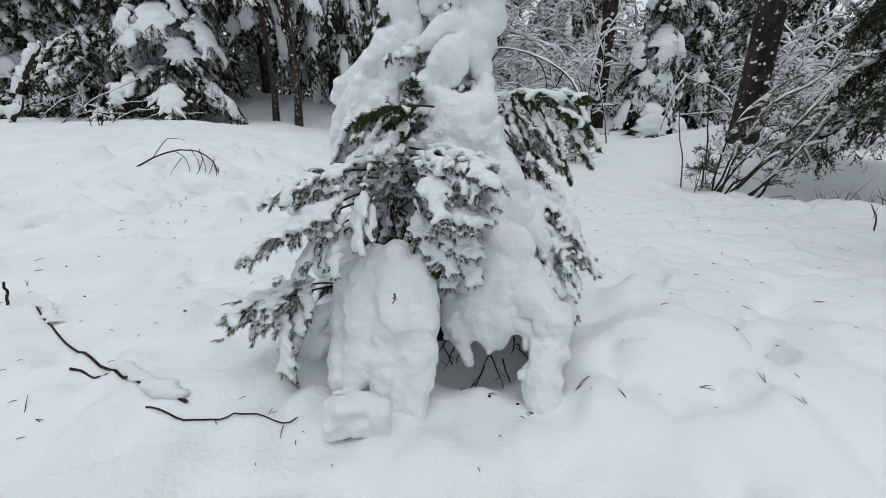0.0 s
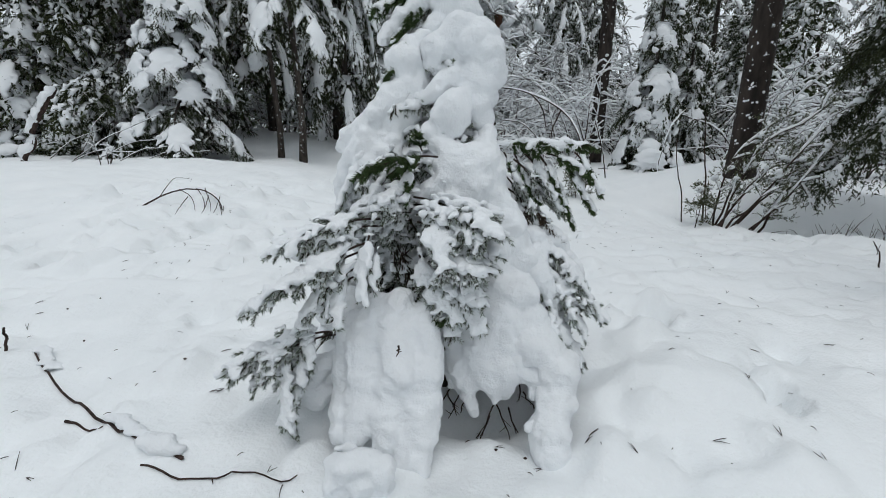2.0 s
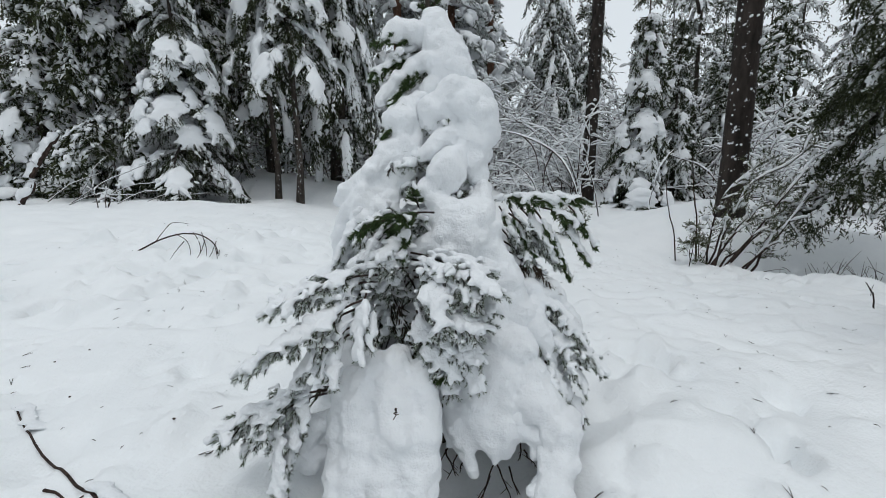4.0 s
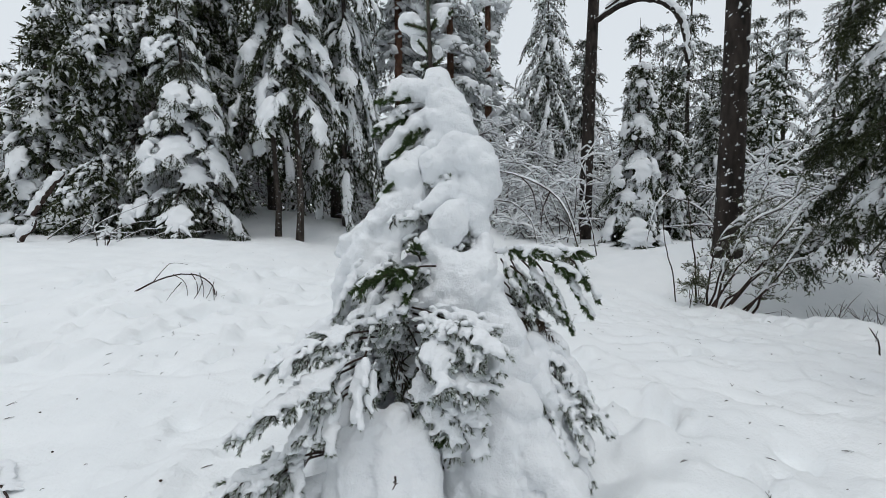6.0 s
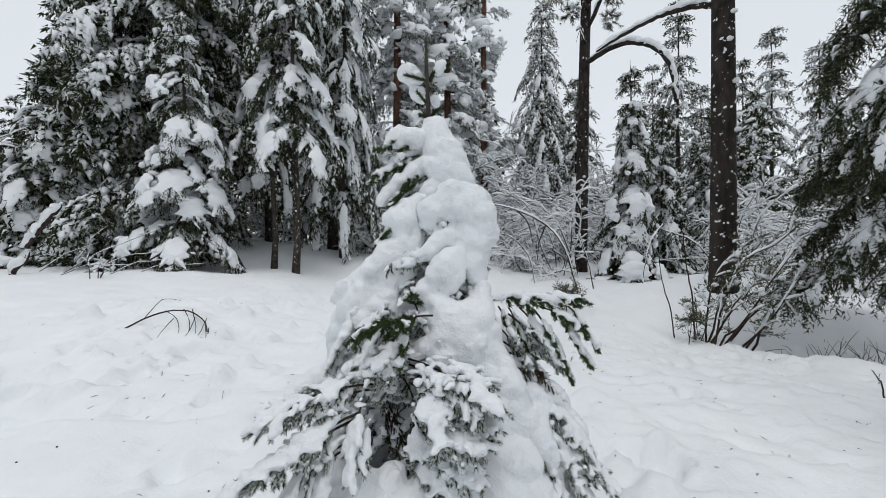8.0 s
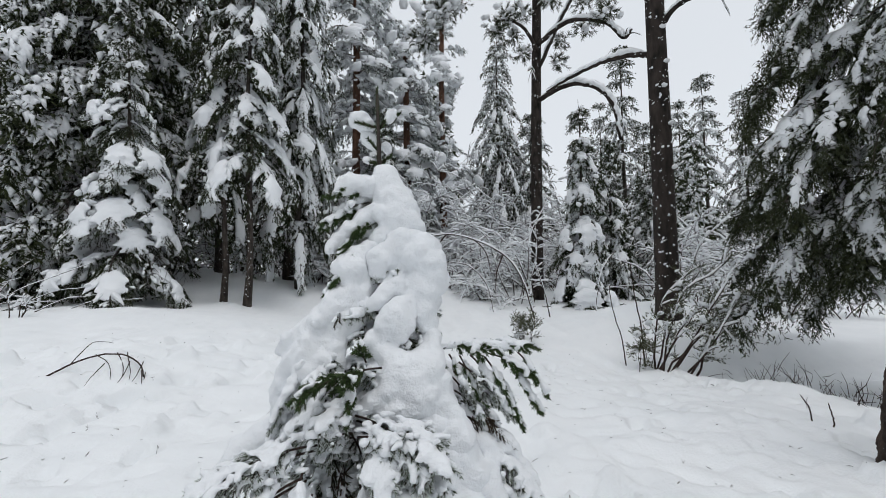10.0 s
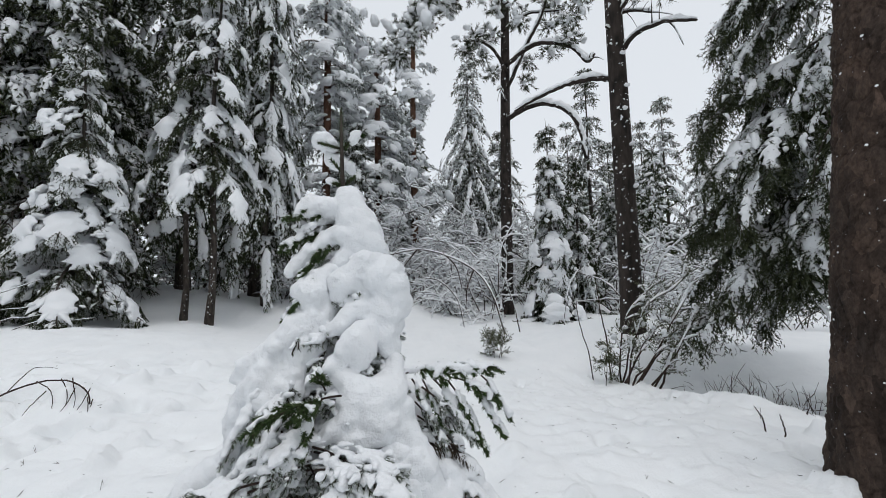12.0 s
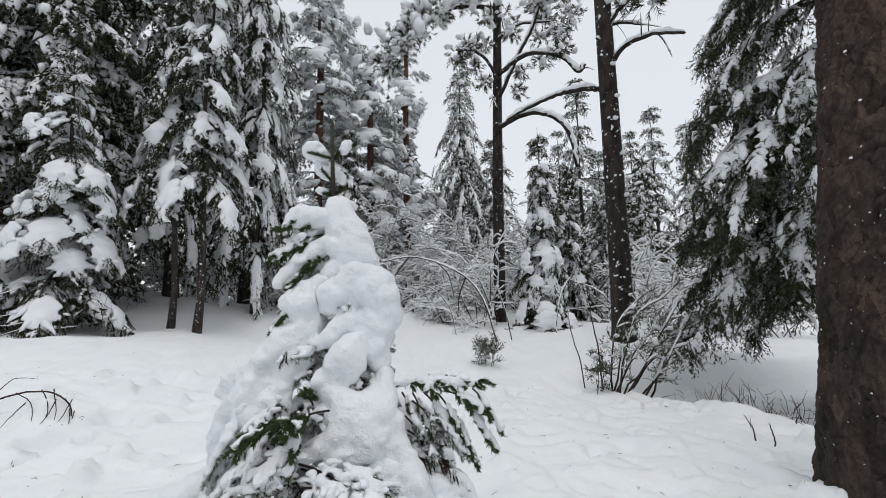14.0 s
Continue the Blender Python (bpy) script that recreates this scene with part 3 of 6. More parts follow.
# breast
snow_mass([(0.050, 0.967, 0.624, 0.018), (0.024, 0.957, 0.608, 0.026), (0.006, 0.947, 0.583, 0.024), (-0.009, 0.942, 0.578, 0.015)],
          [(0.043, 0.952, 0.593, 0.023), (0.031, 0.942, 0.563, 0.020), (0.021, 0.942, 0.543, 0.013)],
          [(-0.015, 0.947, 0.555, 0.013), (-0.035, 0.942, 0.546, 0.012), (-0.050, 0.937, 0.536, 0.008)],
          [(-0.017, 0.942, 0.525, 0.014), (0.005, 0.937, 0.506, 0.023), (0.037, 0.927, 0.487, 0.033), (0.075, 0.932, 0.488, 0.033), (0.098, 0.957, 0.513, 0.023), (0.098, 0.977, 0.543, 0.019)],
          [(0.015, 0.917, 0.466, 0.032), (-0.003, 0.907, 0.436, 0.025), (-0.029, 0.902, 0.422, 0.016), (-0.049, 0.897, 0.411, 0.011)],
          [(0.067, 0.922, 0.450, 0.038), (0.054, 0.907, 0.413, 0.034), (0.021, 0.897, 0.403, 0.022), (-0.008, 0.892, 0.397, 0.015)],
          [(0.104, 0.937, 0.439, 0.028), (0.113, 0.927, 0.396, 0.033), (0.130, 0.922, 0.349, 0.035), (0.154, 0.917, 0.299, 0.037), (0.178, 0.912, 0.253, 0.032)])
# skirt
snow_mass([(0.100, 0.922, 0.354, 0.038), (0.118, 0.912, 0.294, 0.040), (0.131, 0.897, 0.224, 0.041), (0.131, 0.877, 0.159, 0.043), (0.118, 0.852, 0.100, 0.042)],
          [(0.077, 0.942, 0.231, 0.033), (0.081, 0.932, 0.170, 0.033), (0.083, 0.902, 0.121, 0.032)],
          [(0.149, 0.897, 0.221, 0.042), (0.177, 0.877, 0.162, 0.038), (0.199, 0.857, 0.116, 0.038), (0.223, 0.827, 0.080, 0.036), (0.243, 0.802, 0.053, 0.035), (0.244, 0.777, 0.021, 0.034), (0.228, 0.752, -0.012, 0.033), (0.215, 0.727, -0.043, 0.031), (0.207, 0.702, -0.073, 0.027), (0.199, 0.677, -0.089, 0.016)],
          [(0.259, 0.787, 0.014, 0.012), (0.252, 0.757, -0.021, 0.011), (0.238, 0.722, -0.051, 0.010), (0.221, 0.697, -0.074, 0.010)],
          [(0.112, 0.882, 0.202, 0.034), (0.123, 0.867, 0.139, 0.036), (0.130, 0.847, 0.084, 0.035), (0.132, 0.827, 0.039, 0.028), (0.134, 0.812, 0.005, 0.016), (0.135, 0.807, -0.021, 0.008)],
          [(0.070, 0.887, 0.159, 0.035), (0.074, 0.857, 0.099, 0.038), (0.084, 0.827, 0.041, 0.032), (0.106, 0.812, -0.001, 0.017), (0.111, 0.802, -0.029, 0.009)],
          [(0.034, 0.867, 0.083, 0.024), (0.034, 0.847, 0.039, 0.026), (0.054, 0.827, -0.002, 0.018), (0.061, 0.817, -0.036, 0.012), (0.069, 0.812, -0.066, 0.007)])
# hem
snow_mass([(0.008, 0.862, 0.042, 0.014), (0.016, 0.852, 0.010, 0.014), (0.013, 0.842, -0.020, 0.007)],
          [(0.036, 0.842, 0.001, 0.016), (0.044, 0.832, -0.031, 0.009)],
          [(0.160, 0.822, 0.064, 0.018), (0.165, 0.812, 0.033, 0.014), (0.173, 0.807, 0.013, 0.007)],
          [(0.180, 0.802, 0.039, 0.012), (0.194, 0.792, 0.017, 0.010), (0.192, 0.787, -0.005, 0.005)],
          [(0.184, 0.727, -0.027, 0.009), (0.169, 0.722, -0.039, 0.005)],
          [(0.207, 0.802, 0.047, 0.016), (0.222, 0.787, 0.028, 0.015)])
# side ridge
snow_mass([(0.239, 0.977, 0.330, 0.012), (0.269, 0.967, 0.303, 0.016), (0.287, 0.957, 0.269, 0.016), (0.308, 0.947, 0.238, 0.015), (0.325, 0.942, 0.216, 0.010)],
          [(0.191, 0.952, 0.329, 0.016), (0.221, 0.937, 0.305, 0.020), (0.240, 0.927, 0.275, 0.016)],
          [(0.201, 0.912, 0.276, 0.023), (0.219, 0.902, 0.229, 0.023), (0.239, 0.892, 0.186, 0.021), (0.252, 0.887, 0.150, 0.013)])
# the strip of snow along the green side branch
snow_mass([(0.125, 0.988, 0.516, 0.010), (0.190, 0.988, 0.520, 0.009), (0.250, 0.988, 0.517, 0.009), (0.305, 0.986, 0.511, 0.007)])
# curtain
snow_mass([(-0.181, 0.812, 0.163, 0.020), (-0.200, 0.797, 0.118, 0.022), (-0.208, 0.782, 0.060, 0.022), (-0.207, 0.752, 0.011, 0.020), (-0.207, 0.712, -0.020, 0.018), (-0.206, 0.687, -0.038, 0.010)],
          [(-0.130, 0.807, 0.208, 0.022), (-0.152, 0.792, 0.159, 0.031), (-0.157, 0.772, 0.092, 0.034), (-0.159, 0.742, 0.031, 0.033), (-0.164, 0.707, -0.016, 0.025), (-0.180, 0.682, -0.034, 0.011)],
          [(-0.092, 0.802, 0.210, 0.025), (-0.092, 0.777, 0.153, 0.035), (-0.096, 0.757, 0.087, 0.034), (-0.100, 0.727, 0.022, 0.034), (-0.109, 0.692, -0.026, 0.023), (-0.123, 0.672, -0.058, 0.013), (-0.124, 0.652, -0.093, 0.011), (-0.124, 0.637, -0.113, 0.009)],
          [(-0.048, 0.797, 0.187, 0.020), (-0.034, 0.777, 0.146, 0.024), (-0.031, 0.752, 0.090, 0.023), (-0.033, 0.727, 0.040, 0.024), (-0.042, 0.702, -0.008, 0.025), (-0.050, 0.677, -0.046, 0.024), (-0.043, 0.657, -0.079, 0.016), (-0.056, 0.647, -0.094, 0.008)],
          [(-0.073, 0.747, 0.067, 0.029), (-0.065, 0.717, 0.008, 0.026), (-0.075, 0.682, -0.045, 0.019), (-0.081, 0.662, -0.078, 0.011)],
          [(-0.018, 0.782, 0.125, 0.010), (-0.013, 0.757, 0.061, 0.008), (-0.018, 0.727, 0.001, 0.009), (-0.027, 0.697, -0.044, 0.010)])
# low mound
snow_mass([(-0.239, 0.812, 0.070, 0.017), (-0.270, 0.802, 0.054, 0.018), (-0.295, 0.792, 0.018, 0.020), (-0.270, 0.782, -0.012, 0.016), (-0.241, 0.792, 0.012, 0.015)])
# back mass
snow_mass([(-0.231, 1.042, 0.331, 0.034), (-0.273, 1.052, 0.314, 0.034), (-0.317, 1.057, 0.286, 0.035), (-0.350, 1.042, 0.257, 0.028), (-0.372, 1.022, 0.238, 0.018)])

spray((-0.011, 0.900, 0.493), (-0.165, 0.802, 0.460), 0.050, 0.21, "green")
spray((-0.044, 0.919, 0.501), (-0.052, 0.868, 0.544), 0.023, 0.26, "green")
spray((-0.050, 0.899, 0.479), (-0.104, 0.833, 0.410), 0.039, 0.42, "green")
spray((0.100, 0.985, 0.508), (0.359, 0.985, 0.499), 0.040, 0.50, "green")
spray((0.164, 0.985, 0.497), (0.218, 0.975, 0.387), 0.026, 0.50, "green")
spray((0.190, 0.990, 0.496), (0.295, 0.975, 0.346), 0.028, 0.50, "green")
spray((0.223, 0.985, 0.492), (0.322, 0.970, 0.305), 0.030, 0.50, "green")
spray((0.270, 0.990, 0.496), (0.345, 0.975, 0.359), 0.026, 0.50, "green")
spray((0.303, 0.985, 0.499), (0.366, 0.980, 0.416), 0.026, 0.45, "green")
spray((0.140, 0.985, 0.500), (0.185, 0.980, 0.410), 0.026, 0.50, "green")
spray((0.237, 0.985, 0.497), (0.331, 0.970, 0.443), 0.028, 0.45, "green")
spray((0.152, 0.988, 0.417), (0.270, 0.952, 0.294), 0.040, 0.09, "brown")
spray((0.145, 0.979, 0.391), (0.220, 0.945, 0.330), 0.034, 0.09, "brown")
spray((0.169, 1.006, 0.387), (0.250, 0.989, 0.334), 0.033, 0.0, "brown")
spray((-0.126, 0.830, 0.373), (-0.307, 0.725, 0.337), 0.047, 0.68, "frost")
spray((-0.142, 0.787, 0.337), (-0.323, 0.696, 0.233), 0.054, 0.68, "frost")
spray((-0.153, 0.764, 0.297), (-0.274, 0.718, 0.204), 0.042, 0.77, "frost")
spray((-0.138, 0.767, 0.354), (-0.156, 0.722, 0.243), 0.031, 0.85, "frost")
spray((-0.123, 0.770, 0.317), (-0.127, 0.749, 0.255), 0.026, 0.77, "frost")
spray((-0.198, 0.774, 0.317), (-0.238, 0.741, 0.216), 0.038, 0.85, "frost")
spray((-0.226, 0.808, 0.137), (-0.398, 0.678, 0.132), 0.054, 0.68, "frost")
spray((-0.267, 0.763, 0.140), (-0.385, 0.663, 0.095), 0.046, 0.64, "frost")
spray((-0.305, 0.726, 0.119), (-0.295, 0.687, 0.001), 0.038, 0.68, "frost")
spray((-0.269, 0.773, 0.153), (-0.278, 0.726, 0.059), 0.039, 0.77, "frost")
spray((-0.060, 0.858, 0.414), (0.105, 0.733, 0.345), 0.053, 0.77, "frost")
spray((-0.034, 0.829, 0.393), (0.018, 0.730, 0.304), 0.045, 0.81, "frost")
spray((-0.054, 0.838, 0.380), (0.050, 0.758, 0.384), 0.046, 0.77, "frost")
spray((-0.025, 0.810, 0.307), (0.063, 0.748, 0.260), 0.047, 0.81, "frost")
spray((-0.038, 0.809, 0.257), (0.018, 0.750, 0.158), 0.044, 0.77, "frost")
spray((-0.063, 0.827, 0.226), (0.074, 0.767, 0.211), 0.042, 0.77, "frost")
spray((-0.067, 0.857, 0.382), (-0.141, 0.807, 0.366), 0.040, 0.68, "frost")
spray((-0.100, 0.914, 0.466), (-0.196, 0.878, 0.371), 0.048, 0.68, "frost")
spray((-0.123, 0.911, 0.429), (-0.160, 0.865, 0.356), 0.043, 0.68, "frost")
spray((-0.072, 0.897, 0.443), (-0.096, 0.864, 0.356), 0.038, 0.51, "frost")
spray((-0.180, 0.952, 0.489), (-0.236, 0.940, 0.348), 0.039, 0.77, "frost")
spray((0.218, 0.945, 0.306), (0.315, 0.906, 0.189), 0.047, 0.77, "frost")
spray((0.217, 0.915, 0.230), (0.355, 0.880, 0.144), 0.054, 0.68, "frost")
spray((0.228, 0.902, 0.194), (0.284, 0.885, 0.073), 0.052, 0.59, "frost")
spray((0.190, 0.911, 0.245), (0.258, 0.883, 0.144), 0.044, 0.68, "frost")
spray((-0.017, 0.820, 0.127), (0.019, 0.780, 0.196), 0.027, 0.34, "green")
spray((0.266, 0.933, 0.265), (0.320, 0.905, 0.192), 0.044, 0.68, "frost")
spray((0.248, 0.907, 0.212), (0.329, 0.880, 0.113), 0.049, 0.68, "frost")
spray((0.231, 0.880, 0.162), (0.294, 0.861, 0.064), 0.046, 0.64, "frost")
spray((0.160, 0.967, 0.485), (0.275, 0.982, 0.356), 0.054, 0.51, "frost")
spray((0.148, 0.969, 0.465), (0.204, 0.969, 0.352), 0.048, 0.59, "frost")
spray((-0.099, 0.985, 0.525), (-0.162, 0.905, 0.418), 0.049, 0.59, "frost")
spray((-0.145, 0.969, 0.475), (-0.181, 0.922, 0.339), 0.046, 0.68, "frost")
spray((-0.073, 0.877, 0.433), (-0.135, 0.808, 0.398), 0.040, 0.59, "frost")
spray((-0.225, 0.891, 0.346), (-0.282, 0.832, 0.312), 0.040, 0.68, "frost")
spray((-0.271, 0.877, 0.324), (-0.318, 0.818, 0.304), 0.030, 0.59, "frost")
spray((0.020, 0.820, 0.371), (0.091, 0.745, 0.355), 0.041, 0.72, "frost")
spray((0.009, 0.810, 0.327), (0.072, 0.757, 0.297), 0.038, 0.72, "frost")
spray((-0.050, 0.838, 0.296), (-0.020, 0.780, 0.208), 0.038, 0.68, "frost")
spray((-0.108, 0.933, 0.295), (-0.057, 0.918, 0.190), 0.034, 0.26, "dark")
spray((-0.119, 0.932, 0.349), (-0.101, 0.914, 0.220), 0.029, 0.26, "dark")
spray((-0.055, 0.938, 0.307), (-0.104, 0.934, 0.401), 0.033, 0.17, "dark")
spray((-0.003, 0.839, 0.407), (0.108, 0.760, 0.376), 0.044, 0.72, "frost")
spray((0.008, 0.839, 0.362), (0.103, 0.760, 0.293), 0.045, 0.72, "frost")
spray((-0.014, 0.839, 0.316), (0.077, 0.754, 0.225), 0.044, 0.72, "frost")
spray((-0.025, 0.839, 0.384), (0.046, 0.747, 0.310), 0.040, 0.72, "frost")
spray((-0.165, 0.679, -0.053), (-0.184, 0.632, -0.033), 0.018, 0.51, "frost")
spray((-0.025, 1.050, 0.832), (-0.115, 1.013, 0.745), 0.033, 0.17, "green")
spray((-0.038, 1.019, 0.752), (-0.153, 0.988, 0.663), 0.033, 0.26, "green")
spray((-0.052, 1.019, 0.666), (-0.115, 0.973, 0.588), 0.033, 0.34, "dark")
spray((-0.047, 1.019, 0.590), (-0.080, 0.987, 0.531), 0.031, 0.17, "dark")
spray((-0.040, 1.071, 0.888), (-0.139, 1.028, 0.889), 0.034, 0.09, "green")
spray((-0.042, 1.070, 0.855), (-0.144, 1.017, 0.785), 0.034, 0.42, "green")
spray((-0.041, 1.060, 0.805), (-0.101, 1.024, 0.749), 0.029, 0.34, "green")
dry_twig((0.126, 0.871, -0.077), (0.071, 0.837, -0.170))
dry_twig((0.126, 0.871, -0.077), (0.159, 0.835, -0.154))
dry_twig((0.110, 0.863, -0.113), (0.084, 0.836, -0.181))
dry_twig((0.184, 0.871, -0.037), (0.178, 0.852, -0.078))
dry_twig((0.188, 0.870, -0.044), (0.209, 0.855, -0.078))
dry_twig((0.152, 0.867, -0.086), (0.176, 0.842, -0.165))
dry_twig((-0.073, 0.664, 0.185), (-0.077, 0.653, 0.163))
dry_twig((0.021, 0.900, -0.033), (-0.014, 0.870, -0.117))
dry_twig((0.041, 0.899, -0.063), (0.006, 0.870, -0.117))
dry_twig((0.007, 0.890, -0.056), (0.035, 0.859, -0.109))
dry_twig((0.054, 0.868, -0.072), (0.048, 0.859, -0.102))
dry_twig((-0.005, 0.900, 0.128), (-0.008, 0.840, 0.048))
dry_twig((-0.082, 0.966, 0.369), (-0.096, 0.945, 0.180))
dry_twig((-0.064, 0.968, 0.286), (-0.107, 0.913, 0.247))
dry_twig((-0.085, 0.966, 0.258), (-0.057, 0.918, 0.190))
shoot_part((-0.022, 1.132, 1.081), (0.034, 1.111, 1.116))
shoot_part((-0.022, 1.132, 1.078), (-0.085, 1.120, 1.090))
shoot_part((-0.021, 1.122, 1.007), (-0.053, 1.111, 1.043))
shoot_part((-0.019, 1.112, 0.978), (0.008, 1.092, 0.993))
shoot_part((-0.022, 1.132, 1.078), (-0.007, 1.082, 1.082))
shoot_part((-0.019, 1.112, 0.974), (-0.043, 1.072, 0.969))
# ---- forest trees ----
def sprig(n, length, needle, rng, width=0.16):
    """A twig of the given length along +x with needles round it, as triangles."""
    t = np.sort(rng.uniform(0.02, 1, n)) * length
    a = rng.uniform(0, 2 * np.pi, n)
    lean = rng.uniform(0.5, 0.95, n)
    d = np.stack([np.cos(lean), np.sin(lean) * np.cos(a), np.sin(lean) * np.sin(a) * 0.8], -1)
    base = np.stack([t, 0 * t, 0 * t], -1)
    side = np.cross(d, rng.normal(size=(n, 3)))
    side /= np.linalg.norm(side, axis=1)[:, None]
    ln = needle * rng.uniform(0.7, 1.15, n)[:, None]
    v = np.stack([base - side * ln * width / 2, base + side * ln * width / 2, base + d * ln], 1).reshape(-1, 3)
    return v, np.arange(3 * n).reshape(-1, 3)


rng0 = np.random.default_rng(5)
SPRIGS = [sprig(9, 1.0, 0.31, rng0, 0.36) for _ in range(10)]
SPRIGS_FAR = [sprig(8, 1.0, 0.30, rng0, 0.38) for _ in range(10)]
SPRIGS_MID = [sprig(13, 1.0, 0.23, rng0, 0.24) for _ in range(10)]
SPRIGS_WOODS = [sprig(5, 1.0, 0.6, rng0, 0.42) for _ in range(6)]
SPRIGS_FINE = [sprig(13, 1.0, 0.22, rng0, 0.32) for _ in range(10)]
SPRIGS_PINE_FAR = [sprig(8, 0.8, 0.5, rng0, 0.16) for _ in range(8)]
SPRIGS_PINE = [sprig(22, 0.6, 0.62, rng0, 0.09) for _ in range(8)]


def place_sprigs(heap, starts, dirs, lengths, rng, bank):
    """Many sprigs at once: starts, directions (unit) and lengths."""
    starts, dirs, lengths = np.asarray(starts), np.asarray(dirs), np.asarray(lengths)
    if not len(starts):
        return
    b = np.cross(dirs, rng.normal(size=dirs.shape))
    b /= np.linalg.norm(b, axis=1)[:, None] + 1e-9
    c = np.cross(dirs, b)
    pick = rng.integers(len(bank), size=len(starts))
    for s in range(len(bank)):
        m = pick == s
        if not m.any():
            continue
        v, f = bank[s]
        w = (v[None, :, 0:1] * dirs[m][:, None] + v[None, :, 1:2] * b[m][:, None] + v[None, :, 2:3] * c[m][:, None]) * lengths[m][:, None, None] + starts[m][:, None]
        heap.add(w.reshape(-1, 3), (f[None] + (np.arange(m.sum()) * len(v))[:, None, None]).reshape(-1, 3))


def flakes(heap, starts, dirs, lengths, rng, share, width=0.20):
    """Slivers of snow lying on a share of the twigs."""
    starts, dirs, lengths = np.asarray(starts), np.asarray(dirs), np.asarray(lengths)
    if not len(starts):
        return
    m = rng.random(len(starts)) < share
    p, d, ln = starts[m], dirs[m], lengths[m] * rng.uniform(0.35, 0.9, m.sum())
    if not len(p):
        return
    b = np.cross(d, (0, 0, 1.0)) + 1e-6
    b /= np.linalg.norm(b, axis=1)[:, None]
    up = np.cross(b, d)
    w = (ln * width * rng.uniform(0.6, 1.5, len(ln)))[:, None]
    mid = p + d * (ln * rng.uniform(0.35, 0.6, len(ln)))[:, None] + up * w * 0.5
    v = np.stack([p, p + d * ln[:, None] - up * w * 0.2, mid + b * w, mid - b * w, mid + up * w * 0.8, mid - up * w * 0.5], 1).reshape(-1, 3)
    f = np.array([[0, 2, 4], [2, 1, 4], [1, 3, 4], [3, 0, 4], [2, 0, 5], [1, 2, 5], [3, 1, 5], [0, 3, 5]])
    heap.add(v, (f[None] + (np.arange(len(p)) * 6)[:, None, None]).reshape(-1, 3))


def along(s, xs, pts):
    return np.stack([np.interp(s, xs, pts[:, k]) for k in range(3)], -1)


def pad(heap, pts, width, thick, rng, drape=0.5, steps=22, sides=10, lobes=0.5, start=0.1, even=False):
    """A draped pad of snow along a bough: a closed skin with a fingered edge, widest in the middle."""
    xs = np.linspace(0, 1, len(pts))
    s = np.linspace(start, 1.03, steps)
    mid = along(np.minimum(s, 1), xs, pts) + (pts[-1] - pts[-2]) * (np.maximum(s - 1, 0) * 3)[:, None]
    tang = np.gradient(mid, axis=0)
    tang /= np.linalg.norm(tang, axis=1)[:, None] + 1e-9
    lat = np.cross(tang, (0, 0, 1.0))
    lat /= np.linalg.norm(lat, axis=1)[:, None] + 1e-9
    up = np.cross(lat, tang)
    u = (s - start) / (1.03 - start)
    shape = np.clip(np.sin(np.pi * u ** 0.8) ** 0.65, 0, 1) * (0.55 + 0.45 * np.sin(2.2 * u))
    if even:
        shape = np.minimum(1, np.minimum(u, 1 - u) * 7) * (0.75 + 0.35 * fuzz(np.stack([u * 6, 0 * u], -1), 0.7, int(rng.integers(9999))))
    shape[0] = shape[-1] = 0.02
    seed = int(rng.integers(9999))
    ang = np.arange(sides) * 2 * np.pi / sides
    S, A = np.meshgrid(s, ang, indexing="ij")
    flat = np.stack([S.ravel() * 3, np.cos(A).ravel(), np.sin(A).ravel()], -1)
    edge = (1 + lobes * fuzz(np.stack([S.ravel() * 9, np.sign(np.cos(A.ravel())) * 3, 0 * S.ravel()], -1), 0.8, seed)
            + 0.35 * fuzz(flat, 0.5, seed + 1)).reshape(S.shape)
    w = width * shape[:, None] * np.clip(edge, 0.2, 1.7) * np.cos(A)
    lump_h = (1 + 0.45 * fuzz(flat, 0.7, seed + 2)).reshape(S.shape)
    h = thick * shape[:, None] ** 0.7 * lump_h * np.where(np.sin(A) > 0, np.sin(A), 0.45 * np.sin(A))
    v = mid[:, None] + lat[:, None] * w[..., None] + up[:, None] * (h + 0.25 * thick)[..., None]
    v[..., 2] -= drape * w**2 / (width + 1e-6)
    if steps > 9:
        flat3 = v.reshape(-1, 3)
        shake = np.stack([fuzz(flat3, 0.05, seed + 3), fuzz(flat3, 0.05, seed + 4), fuzz(flat3, 0.04, seed + 5)], -1)
        v = v + (shake * (0.35 * thick + 0.10 * width) * np.repeat(shape, sides)[:, None]).reshape(v.shape)
    n = steps
    i, k = np.meshgrid(np.arange(n - 1), np.arange(sides), indexing="ij")
    p0, p1 = i * sides + k, i * sides + (k + 1) % sides
    f = np.concatenate([np.stack([p0, p0 + sides, p1 + sides], -1).reshape(-1, 3), np.stack([p0, p1 + sides, p1], -1).reshape(-1, 3)])
    c = np.arange(1, sides - 1)
    f = np.concatenate([f, np.stack([0 * c, c, c + 1], -1), np.stack([0 * c, c + 1, c], -1) + (n - 1) * sides])
    heap.add(v.reshape(-1, 3), f)


